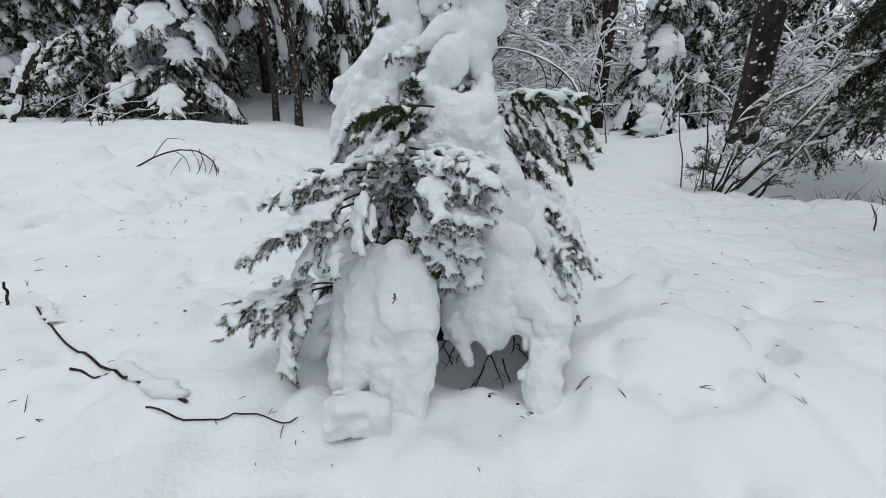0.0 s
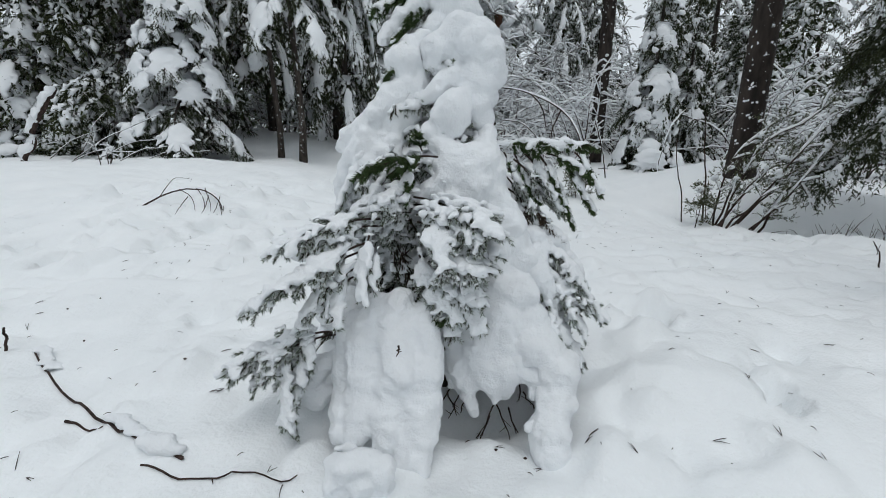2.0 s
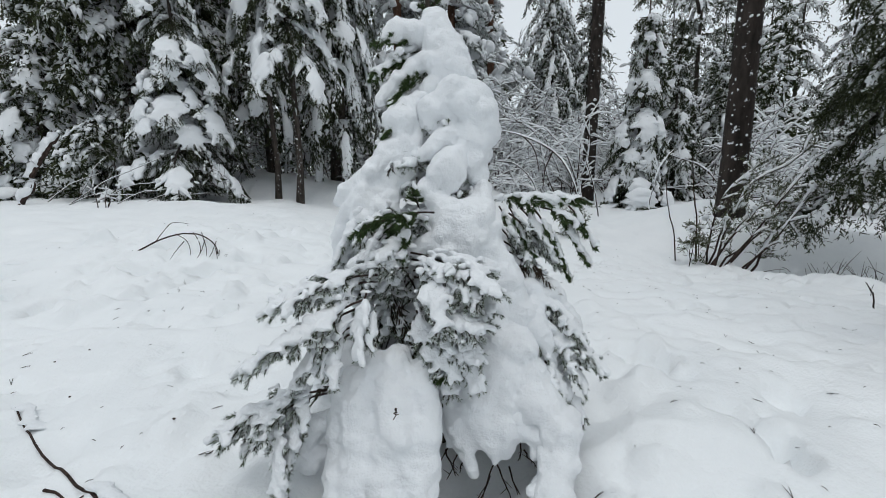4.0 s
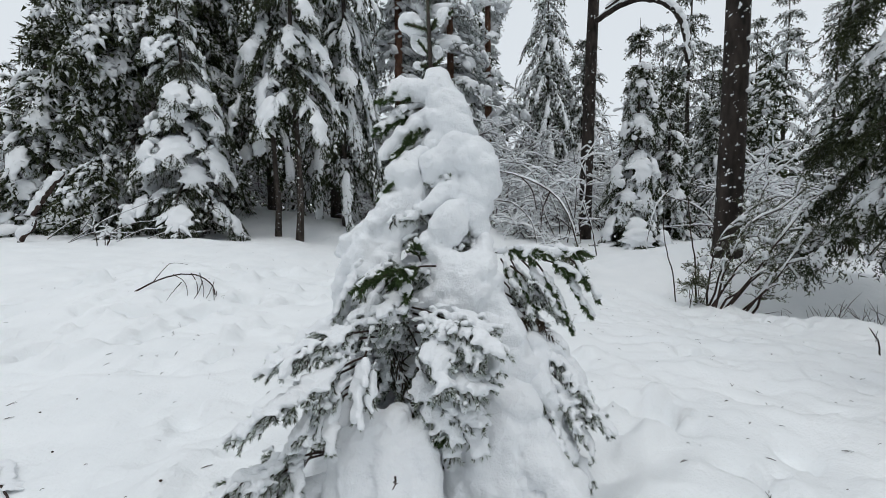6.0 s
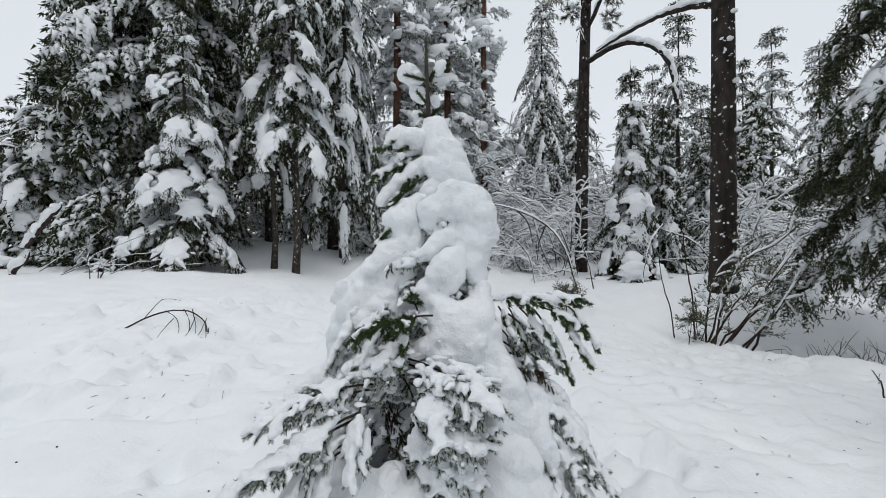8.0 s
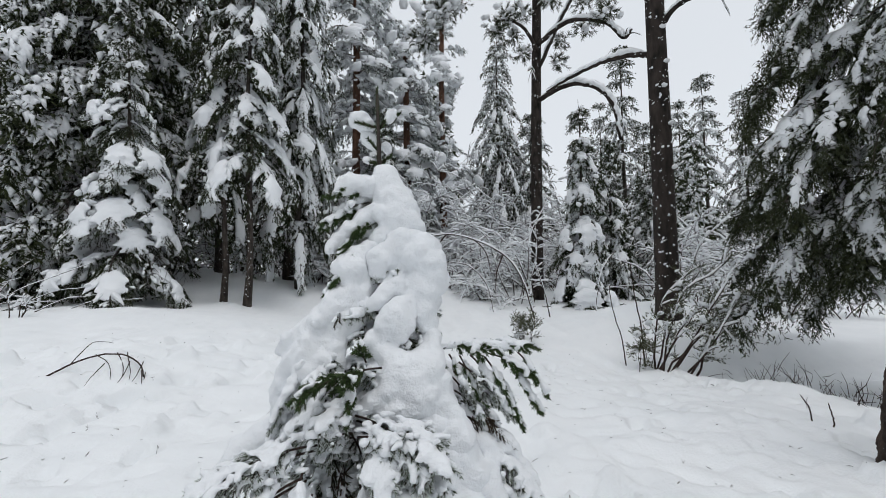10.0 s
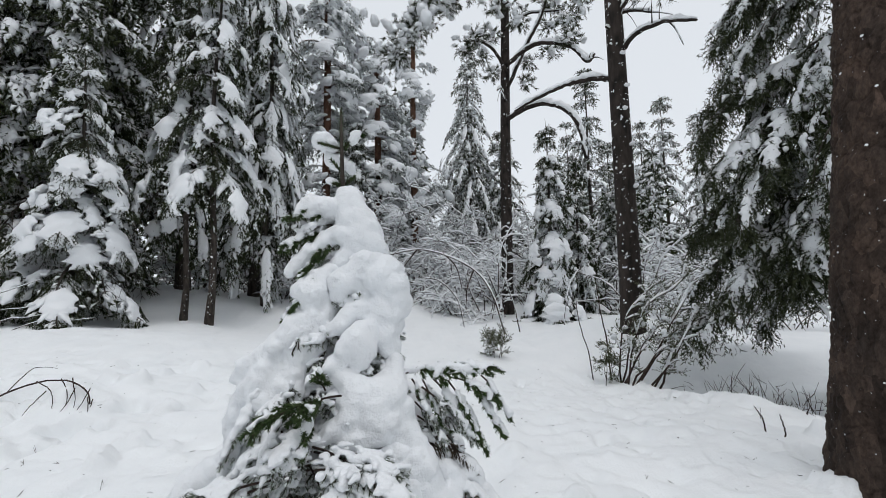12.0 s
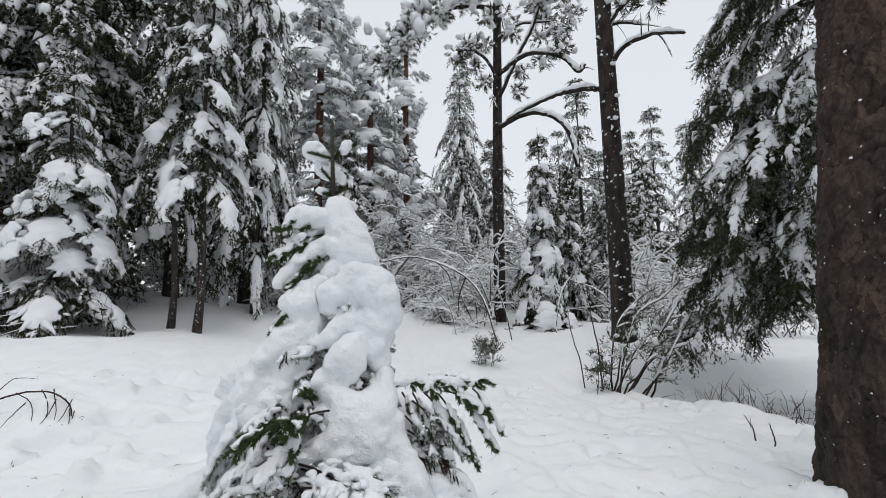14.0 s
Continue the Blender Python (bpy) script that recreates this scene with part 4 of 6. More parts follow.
def pad_shape(seed, voxel):
    """A puffy pad of snow as it lies on a fan of twigs: a ridge along +x of length 1 with drooping fingers on both sides."""
    rng = np.random.default_rng(seed)
    balls = []

    def put(x, y, r):
        z = -0.42 * max(x - 0.25, 0) ** 1.5 - 0.55 * abs(y) ** 1.4
        balls.append(((x + rng.normal() * 0.02, y + rng.normal() * 0.02, z + rng.normal() * 0.015), (r * 1.15, r * 1.1, r * 0.72)))

    for x in np.linspace(0.04, 0.94, 10):
        put(x, 0.05 * math.sin(5 * x + seed), 0.07 + 0.09 * math.sin(math.pi * min(1, x * 0.9 + 0.1)) * rng.uniform(0.7, 1.2))
    for k in range(9):
        x0, sg = 0.06 + 0.092 * k + rng.uniform(-0.04, 0.04), 1 if k % 2 else -1
        way, ln = rng.uniform(0.5, 1.15), rng.uniform(0.22, 0.46) * (1.15 - 0.55 * x0)
        for u in np.linspace(0.2, 1.0, 5):
            put(x0 + ln * u * math.cos(way), sg * ln * u * math.sin(way), (0.115 - 0.062 * u) * rng.uniform(0.8, 1.2))
    me = fused("pad", balls, voxel, rng, 0.12, True, 5.0)
    me.calc_loop_triangles()
    v, f = np.zeros(len(me.vertices) * 3), np.zeros(len(me.loop_triangles) * 3, np.int64)
    me.vertices.foreach_get("co", v)
    me.loop_triangles.foreach_get("vertices", f)
    bpy.data.meshes.remove(me)
    return v.reshape(-1, 3), f.reshape(-1, 3)


PADS = [pad_shape(200 + k, 0.066) for k in range(8)]
PADS_FAR = [pad_shape(220 + k, 0.125) for k in range(6)]


def snow_pad(heap, pts, s0, s1, width, thick, rng, far=False):
    """Lays one pad of snow on a bough between two shares of its length."""
    v, f = (PADS_FAR if far else PADS)[rng.integers(6 if far else 8)]
    xs = np.linspace(0, 1, len(pts))
    a, b = along(np.clip(s0, 0, 1), xs, pts), along(np.clip(s1, 0, 1), xs, pts)
    x = unit(b - a)
    y = unit(np.cross((0, 0, 1.0), x)) * rng.choice((-1, 1))
    z = np.cross(x, y) * np.sign(np.cross(x, y)[2] + 1e-9)
    size = np.array([np.linalg.norm(b - a) * 1.12, 2.8 * width, 1.6 * thick + 1.2 * width])
    heap.add((v * size) @ np.stack([x, y, z]) + a + z * 0.5 * thick, f)


def bough(tree, heaps, base, az, L, rng, droop, lift, twig, snow, far, barren, pad_scale, floor_z, single, needles, rise=0.12, bank=None, split=False, dust=0.22):
    """One bough: wood, needled twigs hanging from it and the snow on top; a part of its own where single."""
    wood, crown, load = (Heap(), Heap(), Heap()) if single else heaps
    d = np.array([math.cos(az), math.sin(az), 0])
    side = np.array([-d[1], d[0], 0])
    s = np.linspace(0, 1, 8)
    pts = base + d * (L * (s - 0.12 * s**2 - 0.10 * droop * s**3))[:, None]
    pts[:, 2] += L * ((rise + lift) * s - droop * s**1.7)
    pts[:, :2] += (rng.normal(size=2) * 0.06 * L) * (s**2)[:, None]
    pts[:, 2] = np.maximum(pts[:, 2], floor_z + 0.04 + 0.03 * s)
    tube(wood, pts, np.linspace(0.018, 0.003, 8) * (0.4 + 0.5 * L), 3 if far else 5)
    if split and L > 0.55:
        # a long bough carries lesser boughs, each with its own twigs and snow
        for ss in np.arange(0.25, 1.0, 0.17 / max(L, 0.8)):
            for sg in (-1, 1):
                if rng.random() < 0.9:
                    l2 = (0.10 + 0.36 * L * (1.05 - ss) ** 0.8) * rng.uniform(0.6, 1.15)
                    bough(tree, (wood, crown, load), along(ss, s, pts), az + sg * rng.uniform(0.5, 1.15), min(l2, 0.62), rng, droop * rng.uniform(0.8, 1.7), 0.0, twig, snow * rng.uniform(0.5, 1.1), far, barren, pad_scale, floor_z, False, needles, 0.02, bank, False, dust)
    step = twig * (0.42 if not far else 0.8)
    starts, dirs, lens = [], [], []
    n = max(4, int(L / step))
    for ss in np.linspace(0.14 if L > 0.3 else 0.02, 1.0, n):
        p = along(ss, s, pts)
        tang = unit(along(min(ss + 0.1, 1), s, pts) - along(ss - 0.1, s, pts))
        spread = (0.20 if split else 0.42 * L * (1.08 - ss) ** 0.7) * min(1, ss * 3) + 0.05
        for sg in (-1, 1):
            sd = unit(tang * rng.uniform(0.5, 0.9) + side * sg * rng.uniform(0.6, 1.0) + np.array([0, 0, -rng.uniform(0.15, 0.6) * (0.4 + droop)]))
            r, pp = spread * rng.uniform(0.6, 1.1), p.copy()
            while r > 0:
                if not barren or rng.random() < 0.12:
                    ln = twig * rng.uniform(0.8, 1.2)
                    starts.append(pp.copy()), dirs.append(sd), lens.append(ln)
                    for _ in range(2 if not far else 1):
                        if rng.random() < 0.75:
                            starts.append(pp.copy())
                            dirs.append(unit(sd * 0.6 + np.array([rng.normal() * 0.4, rng.normal() * 0.4, -rng.uniform(0.5, 1.4)])))
                            lens.append(ln * rng.uniform(0.7, 1.1))
                elif rng.random() < 0.6:
                    tube(wood, [pp, pp + sd * twig * 0.8], [0.003, 0.0015], 3)
                pp = pp + sd * twig * 0.72
                sd = unit(sd + np.array([0, 0, -0.22 * (0.5 + droop)]))
                r -= twig * 0.72
        if not barren:
            starts.append(p), dirs.append(unit(tang + np.array([0, 0, -0.15]))), lens.append(twig * 1.1)
    place_sprigs(crown, starts, dirs, lens, rng, bank or (SPRIGS_FAR if far else SPRIGS))
    flakes(load, starts, dirs, lens, rng, dust * snow)
    if snow > 0 and rng.random() < (0.35 if barren else 0.25 + 0.6 * snow):
        if barren:
            for s0 in rng.uniform(0.1, 0.75, 3):
                seg = along(np.linspace(s0, min(s0 + rng.uniform(0.1, 0.25), 1), 5), s, pts)
                pad(load, seg, rng.uniform(0.015, 0.035), 0.018, rng, 0.3, 6, 6, 0.4, 0.0)
        else:
            wd = min(0.30 * L, 0.19) * rng.uniform(0.7, 1.25) * pad_scale
            reach = min(0.60, 0.46 / L) * rng.uniform(0.55, 1.05) * min(1.0, pad_scale + 0.1)
            end = rng.uniform(0.86, 1.06)
            while end > 0.25:
                snow_pad(load, pts, max(end - reach, 0.02), end, wd, (0.30 * wd + 0.012) * (0.6 + 0.5 * snow), rng, far)
                for _ in range(1 if far else 2):
                    c = along(np.clip(rng.uniform(end - reach, end), 0, 1), s, pts) + side * rng.uniform(-1.3, 1.3) * wd
                    lump(load, c + (0, 0, rng.uniform(-0.5, 0.1) * wd), rng.normal(size=3) + d, np.array([0.34, 0.22, 0.15]) * wd * rng.uniform(0.5, 1.3), rng)
                end -= reach * rng.uniform(0.7, 1.25)
                wd *= rng.uniform(0.65, 0.95)
        # fingers of snow on the side twigs
        for ss in np.linspace(0.22, 0.98, 3 if far else max(4, int(11 * min(L, 1.3)))):
            if barren or rng.random() > 0.55 * snow:
                continue
            sg = rng.choice((-1, 1))
            p = along(ss, s, pts)
            tang = unit(along(min(ss + 0.1, 1), s, pts) - along(ss - 0.1, s, pts))
            fl = min(0.34 * L * (1.1 - ss) ** 0.6, 0.30 * min(1.0, pad_scale + 0.1)) * rng.uniform(0.7, 1.1)
            q = np.linspace(0, 1, 4)[:, None]
            fp = p + (unit(tang * 0.8 + side * sg * 0.8) * fl) * q + np.array([0, 0, -0.45 * fl * (0.4 + droop)]) * q**1.6
            pad(load, fp, fl * rng.uniform(0.17, 0.30) * (0.5 + 0.5 * pad_scale), fl * 0.08 + 0.008, rng, 0.4, 5 if far else 7, 4 if far else 6, 0.45, -0.05)
    if single:
        b = part("bough", wood, BARK_SPRUCE, tree)
        if crown.n:
            part("needles", crown, needles, b, smooth=False)
        if load.n:
            tagged(part("snow_pad", load, SNOW, b, "thick white snow lying on the bough"), kind="stuff")


def spruce(at, height, radius, start, seed, label, snow=1.0, droop=0.5, whorls=16, limbs=5, twig=0.16, far=False, trunk_r=0.07,
           group="", needles=None, bare=0.0, bare_below=0.0, lean=(0, 0), taper=0.85, only=None, pad_scale=1.0, single=None, rise=0.12, bank=None, split=False, dust=0.22, extra=()):
    """A snow-laden spruce: trunk, boughs with needles and snow. start: height of the lowest boughs; only: range of azimuths built in full."""
    rng = np.random.default_rng(seed)
    single = (not far) if single is None else single
    needles = needles or NEEDLES
    x, y = at
    z = gz(x, y) - 0.05
    tree = empty("spruce_tree", label, "tree", group, at=(x, y, z))
    trunk, heaps = Heap(), (Heap(), Heap(), Heap())
    hs = np.linspace(0, height, 14)
    axis = np.stack([lean[0] * (hs / height) ** 1.5 + 0.03 * np.sin(hs * 1.3 + seed), lean[1] * (hs / height) ** 1.5 + 0.03 * np.cos(hs + seed), hs], -1)
    axis[0, :2] = 0
    tube(trunk, axis * (1, 1, 0.965), trunk_r * (1 - hs / height * 0.95) * np.where(hs < 0.15, 1.25, 1), 10)
    part("trunk", trunk, BARK_SPRUCE, tree)
    for w in range(whorls):
        u = np.clip((w + rng.uniform(-0.3, 0.3)) / whorls, 0, 0.985)
        h = start + (height - start) * u
        reach = radius * (1 - u) ** taper + 0.07
        turn = rng.uniform(0, 6.28)
        for q in range(limbs):
            az = turn + q * 6.283 / limbs + rng.uniform(-0.35, 0.35)
            back = bool(only) and not (only[0] < (az % 6.283) < only[1])
            base = np.array([np.interp(h, hs, axis[:, k]) for k in range(3)]) + (0, 0, rng.uniform(-0.06, 0.06))
            barren = rng.random() < (bare if h < bare_below else 0)
            bough(tree, heaps, base, az, reach * rng.uniform(0.6, 1.15), rng, droop * rng.uniform(0.7, 1.3), 0.3 * (u > 0.75), 0.22 if back else twig, snow, far or back, barren, pad_scale, 0.0, single and not back, needles, rise, bank, split and not back and h < 0.62 * height, dust)
    for h, az, reach, fall in extra:
        bough(tree, heaps, np.array([0, 0, h]), az, reach, rng, fall, 0.0, twig, 0.45, far, False, 0.8, 0.0, single, needles, 0.1, bank, True, dust)
    for name, heap, mat in (("limb_mass", heaps[0], BARK_SPRUCE), ("crown", heaps[1], needles), ("snow_load", heaps[2], SNOW)):
        if heap.n:
            tagged(part(name, heap, mat, tree, smooth=name != "crown"), kind="stuff")
    return tree


YOUNG = "young spruce with drooping dark boughs under thick snow"
TALL = "tall dark spruce with snowy upper boughs"
spruce((-3.45, 5.69), 3.7, 1.0, 0.5, 11, YOUNG, 1.0, 0.7, 12, 6, 0.12, trunk_r=0.06, pad_scale=1.3, bank=SPRIGS_FINE, dust=0.08)
spruce((-4.5, 7.0), 9.5, 2.0, 0.9, 12, "tall dark spruce with bare brown lower limbs", 1.15, 0.7, 18, 6, 0.26, True, trunk_r=0.12, bare=0.5, bare_below=2.4, pad_scale=1.1, taper=0.5, split=True, dust=0.6)
front_slim = spruce((-2.12, 6.3), 7.0, 0.8, 2.2, 13, "slender spruce with heavy hanging snow clumps on a thin trunk", 1.1, 1.0, 14, 5, 0.14, trunk_r=0.052, pad_scale=1.15, dust=0.12)
back_slim = spruce((-2.51, 6.47), 6.2, 0.75, 2.0, 14, "slender spruce with a thin bare lower trunk", 0.8, 1.0, 11, 5, 0.14, trunk_r=0.045, bare=0.6, bare_below=2.2)
spruce((-1.75, 7.9), 9.0, 1.0, 1.3, 15, "tall narrow spruce with long drooping snowy boughs", 1.1, 1.5, 17, 5, 0.16, trunk_r=0.07, pad_scale=0.95, dust=0.15)
spruce((-3.3, 8.4), 12.0, 1.8, 1.9, 22, TALL, 0.6, 0.9, 22, 7, 0.22, True, trunk_r=0.11, bare=0.3, bare_below=3, taper=0.5)
spruce((-5.9, 6.4), 3.2, 1.1, 0.3, 23, TALL, 1.0, 0.7, 16, 6, 0.22, True, trunk_r=0.1, pad_scale=1.4)
spruce((-2.3, 9.3), 12.0, 1.5, 1.9, 24, TALL, 0.7, 1.1, 22, 7, 0.22, True, trunk_r=0.1, taper=0.5)
spruce((-5.6, 9.4), 11.0, 2.0, 1.0, 28, TALL, 0.6, 0.8, 20, 7, 0.24, True, trunk_r=0.1, taper=0.5)
spruce((-7.4, 9.3), 6.5, 1.6, 0.3, 25, TALL, 0.9, 0.6, 16, 6, 0.24, True, trunk_r=0.1)
spruce((-0.2, 10.6), 4.6, 1.2, 0.2, 26, "bushy young spruce thick with snow", 0.9, 0.7, 15, 6, 0.18, True, trunk_r=0.06, pad_scale=0.9, dust=0.5)
spruce((1.1, 12.6), 5.6, 1.4, 0.2, 27, "bushy young spruce thick with snow", 0.9, 0.7, 16, 6, 0.2, True, trunk_r=0.06, pad_scale=0.9, dust=0.5)
spruce((3.3, 12.6), 8.6, 2.2, 0.5, 16, "slim pointed spruce dusted with snow", 0.9, 0.9, 22, 6, 0.22, True, trunk_r=0.09, pad_scale=0.7, dust=0.8)
spruce((3.4, 7.1), 4.0, 0.72, 0.1, 17, "dense young spruce loaded with snow", 0.85, 0.9, 14, 6, 0.12, trunk_r=0.05, pad_scale=1.5, dust=0.12)
spruce((7.2, 12.0), 7.9, 1.6, 0.3, 18, "dark pointed spruce with patches of snow", 0.8, 0.5, 20, 5, 0.22, True, trunk_r=0.09, pad_scale=0.8, dust=0.5)
spruce((4.6, 8.2), 3.6, 0.8, 0.1, 21, "dark young spruce dusted with snow", 0.7, 0.8, 14, 5, 0.15, trunk_r=0.05, pad_scale=0.9, dust=0.3)
for n, (x, y, h) in enumerate([(11.6, 13.9, 8.4), (12.2, 16.0, 8.2), (13.3, 13.9, 7.9), (10.2, 15.5, 7.0), (15.0, 15.0, 8.6), (8.9, 12.8, 5.0), (9.4, 17.5, 8.8), (5.6, 11.4, 4.6), (4.4, 12.6, 5.8), (3.8, 14.4, 6.6), (6.3, 9.4, 3.0)]):
    spruce((x, y), h, 1.7 if h > 5.5 else 1.1, 0.3, 30 + n, "pointed spruce standing far off, dusted with snow", 0.9, 0.6, 18, 5, 0.24, True, trunk_r=0.09, pad_scale=0.9, group="far spruces", dust=0.65)
spruce((4.08, 2.62), 7.5, 1.45, 1.45, 19, "large dark spruce with long hanging boughs under snow", 0.7, 0.8, 14, 7, 0.17, trunk_r=0.10, pad_scale=0.6, dust=0.05, taper=0.35, only=(1.9, 4.6), bank=SPRIGS_MID, split=True,
       extra=((1.5, 2.75, 1.40, 0.70), (1.85, 2.95, 1.45, 0.70), (2.3, 2.70, 1.50, 0.60), (2.7, 2.90, 1.50, 0.60), (3.1, 2.65, 1.55, 0.6)))


def snow_ridge(heap, pts, r, rng, scale=1.0, steps=0, sides=7):
    """Snow lying along the top of a branch."""
    pts = np.asarray(pts, float)
    pad(heap, pts + np.array([0, 0, r * 0.7]), r * 1.15 * scale, r * 1.5 * scale + 0.004, rng, 0.25, steps or max(8, 2 * len(pts)), sides, 0.35, 0.0, True)


def branch(tree, pts, r0, r1, bark, rng, snow=1.0, twigs=0):
    """A crooked branch, given in world places, as a part of a tree, with the snow on it."""
    o = np.array(tree.location)
    line = smooth_line(np.asarray(pts) - o, 6 * len(pts))
    line[1:-1] += rng.normal(size=line[1:-1].shape) * r0 * 0.12
    wood, white = Heap(), Heap()
    tube(wood, line, np.linspace(r0, r1, len(line)), 8)
    if snow:
        snow_ridge(white, line, (r0 + r1) / 2, rng, snow)
    for _ in range(twigs):
        k = rng.integers(len(line) // 3, len(line))
        d = unit(rng.normal(size=3) + (line[-1] - line[0]) * 0.5)
        tl = smooth_line([line[k], line[k] + d * 0.12, line[k] + d * 0.25 + (0, 0, rng.uniform(-0.1, 0.05))], 6)
        tube(wood, tl, np.linspace(r1 * 0.7, 0.002, 6), 4)
        if rng.random() < 0.6:
            snow_ridge(white, tl, 0.006, rng)
    b = part("branch", wood, bark, tree)
    if white.n:
        part("snow_ridge", white, SNOW, b)
    return b


def tuft_clump(tree, at, size, rng, snow=0.8, n=26, fine=True):
    """A clump of long pine needles with a cap of snow, at a world place."""
    o = np.array(tree.location)
    c = np.asarray(at) - o
    q = rng.normal(size=(n, 3))
    q /= np.linalg.norm(q, axis=1)[:, None]
    starts = c + q * size * rng.uniform(0.2, 1.0, n)[:, None] * (1, 1, 0.7)
    dirs = q + rng.normal(size=(n, 3)) * 0.4 + (0, 0, -0.2)
    dirs /= np.linalg.norm(dirs, axis=1)[:, None]
    green, white = Heap(), Heap()
    place_sprigs(green, starts, dirs, np.full(n, 0.16), rng, SPRIGS_PINE)
    tagged(part("needle_clump", green, NEEDLES, tree, smooth=False), kind="stuff")
    if snow:
        for _ in range(int(11 * snow)):
            w = rng.normal(size=3) * size * (0.55, 0.55, 0.30)
            lump(white, c + w + (0, 0, size * 0.35), rng.normal(size=3) * (1, 1, 0.5), np.array([0.60, 0.42, 0.26]) * size * rng.uniform(0.3, 0.95), rng)
        tagged(part("snow_cap", white, SNOW, tree, "white snow resting on the needles"), kind="stuff")


def cracks(p, cell, seed):
    """How far a point lies inside a bark plate: 0 on its edge, larger towards its middle."""
    q = p / cell
    i = np.floor(q).astype(np.int64)
    best, second = np.full(len(p), 9.0), np.full(len(p), 9.0)
    for dx in (-1, 0, 1):
        for dy in (-1, 0, 1):
            c = i + (dx, dy)
            jx = lattice(c[:, 0], c[:, 1], 0 * c[:, 0], seed) * 0.45 + 0.5
            jy = lattice(c[:, 0], c[:, 1], 0 * c[:, 0], seed + 7) * 0.45 + 0.5
            d = np.hypot(c[:, 0] + jx - q[:, 0], c[:, 1] + jy - q[:, 1])
            second = np.minimum(second, np.maximum(best, d))
            best = np.minimum(best, d)
    return second - best


def pine(at, height, r, seed, label, bark, lean=(0, 0), detail=None):
    """A pine's trunk with its flared foot; detail: rows and sides of a trunk with carved bark plates up to 2.4 m."""
    x, y = at
    tree = empty("pine_tree", label, "tree", at=(x, y, gz(x, y) - 0.08))
    heap = Heap()
    hs = np.linspace(0, height, 60)
    axis = np.stack([lean[0] * hs / height + 0.02 * np.sin(hs * 0.9 + seed) * (hs / height), lean[1] * hs / height, hs], -1)
    radius = r * (1 - 0.45 * hs / height) * (1 + 0.22 * np.exp(-hs / 0.12))
    if not detail:
        tube(heap, axis, radius, 20)
    else:
        rows, sides = detail
        z = np.concatenate([np.linspace(0, 2.5, rows), np.linspace(2.6, height, 12)])
        ang = np.arange(sides) * 2 * np.pi / sides
        Z, A = np.meshgrid(z, ang, indexing="ij")
        R = np.interp(Z, hs, radius)
        flat = np.stack([A.ravel() * r, Z.ravel()], -1)
        flat = flat + 0.018 * np.stack([fuzz(flat, 0.05, 1), fuzz(flat, 0.05, 2)], -1)
        edge = np.stack([np.cos(A).ravel() * r, np.sin(A).ravel() * r, Z.ravel()], -1)
        wrap = np.round(2 * np.pi * r / 0.062) * 0.062 / (2 * np.pi * r)
        plate = np.clip(cracks(flat * (wrap, 1), np.array([0.062, 0.150]), 3) * 5, 0, 1)
        small = np.clip(cracks(flat * (wrap, 1), np.array([0.031, 0.042]), 5) * 4, 0, 1)
        depth = 0.014 * (plate**0.5 - 1) + 0.007 * (small**0.7 - 1) + 0.006 * fuzz(edge, 0.06, 9) + 0.003 * fuzz(edge, 0.018, 10) + 0.012 * fuzz(edge, 0.3, 11)
        R = R + depth.reshape(R.shape)
        cx, cy = np.interp(Z, hs, axis[:, 0]), np.interp(Z, hs, axis[:, 1])
        v = np.stack([cx + R * np.cos(A), cy + R * np.sin(A), Z], -1).reshape(-1, 3)
        i, k = np.meshgrid(np.arange(len(z) - 1), np.arange(sides), indexing="ij")
        p0, p1 = i * sides + k, i * sides + (k + 1) % sides
        heap.add(v, np.concatenate([np.stack([p0, p1 + sides, p0 + sides], -1).reshape(-1, 3), np.stack([p0, p1, p1 + sides], -1).reshape(-1, 3)]))
    part("trunk", heap, bark, tree)
    return tree


rng = np.random.default_rng(41)
pine_main = pine((3.02, 4.27), 8.0, 0.125, 1, "tall pine with a dark snow-flecked trunk and snowy limbs", BARK_PINE)
branch(pine_main, [(3.0, 4.33, 3.19), (2.79, 4.45, 3.25), (2.54, 4.71, 3.27), (2.26, 4.96, 3.19), (2.04, 5.16, 3.10)], 0.036, 0.012, BARK_PINE, rng, 1.15)
branch(pine_main, [(3.05, 4.28, 3.42), (3.15, 4.14, 3.64), (3.36, 3.91, 3.69), (3.56, 3.63, 3.55)], 0.034, 0.014, BARK_PINE, rng, 1.0, 3)
branch(pine_main, [(3.0, 4.32, 3.85), (3.1, 4.12, 4.08), (3.28, 4.0, 4.26)], 0.03, 0.012, BARK_PINE, rng, 1.0, 5)
branch(pine_main, [(3.02, 4.3, 4.0), (3.2, 4.2, 4.02), (3.42, 4.1, 3.95)], 0.022, 0.008, BARK_PINE, rng, 1.2, 6)
branch(pine_main, [(3.0, 4.27, 3.75), (2.86, 4.22, 3.79)], 0.018, 0.010, BARK_PINE, rng, 1.4)
branch(pine_main, [(3.0, 4.27, 3.55), (2.90, 4.22, 3.56)], 0.016, 0.010, BARK_PINE, rng, 1.4)
for c in ((3.19, 4.05, 4.2), (3.36, 3.86, 4.1), (3.45, 4.0, 4.5)):
    tuft_clump(pine_main, c, 0.16, rng, 0.7, 16)
patch = Heap()
for z, side in ((2.62, -0.3), (2.2, 0.4), (2.9, 0.1), (1.7, 0.6), (3.3, -0.2)):
    lump(patch, (0.02 + 0.10 * math.sin(side), -0.118 * math.cos(side), z), (1, 0.2, 0.4), (0.05, 0.012, 0.025), rng, True)
    part("snow_patch", patch, SNOW, pine_main)
    patch = Heap()

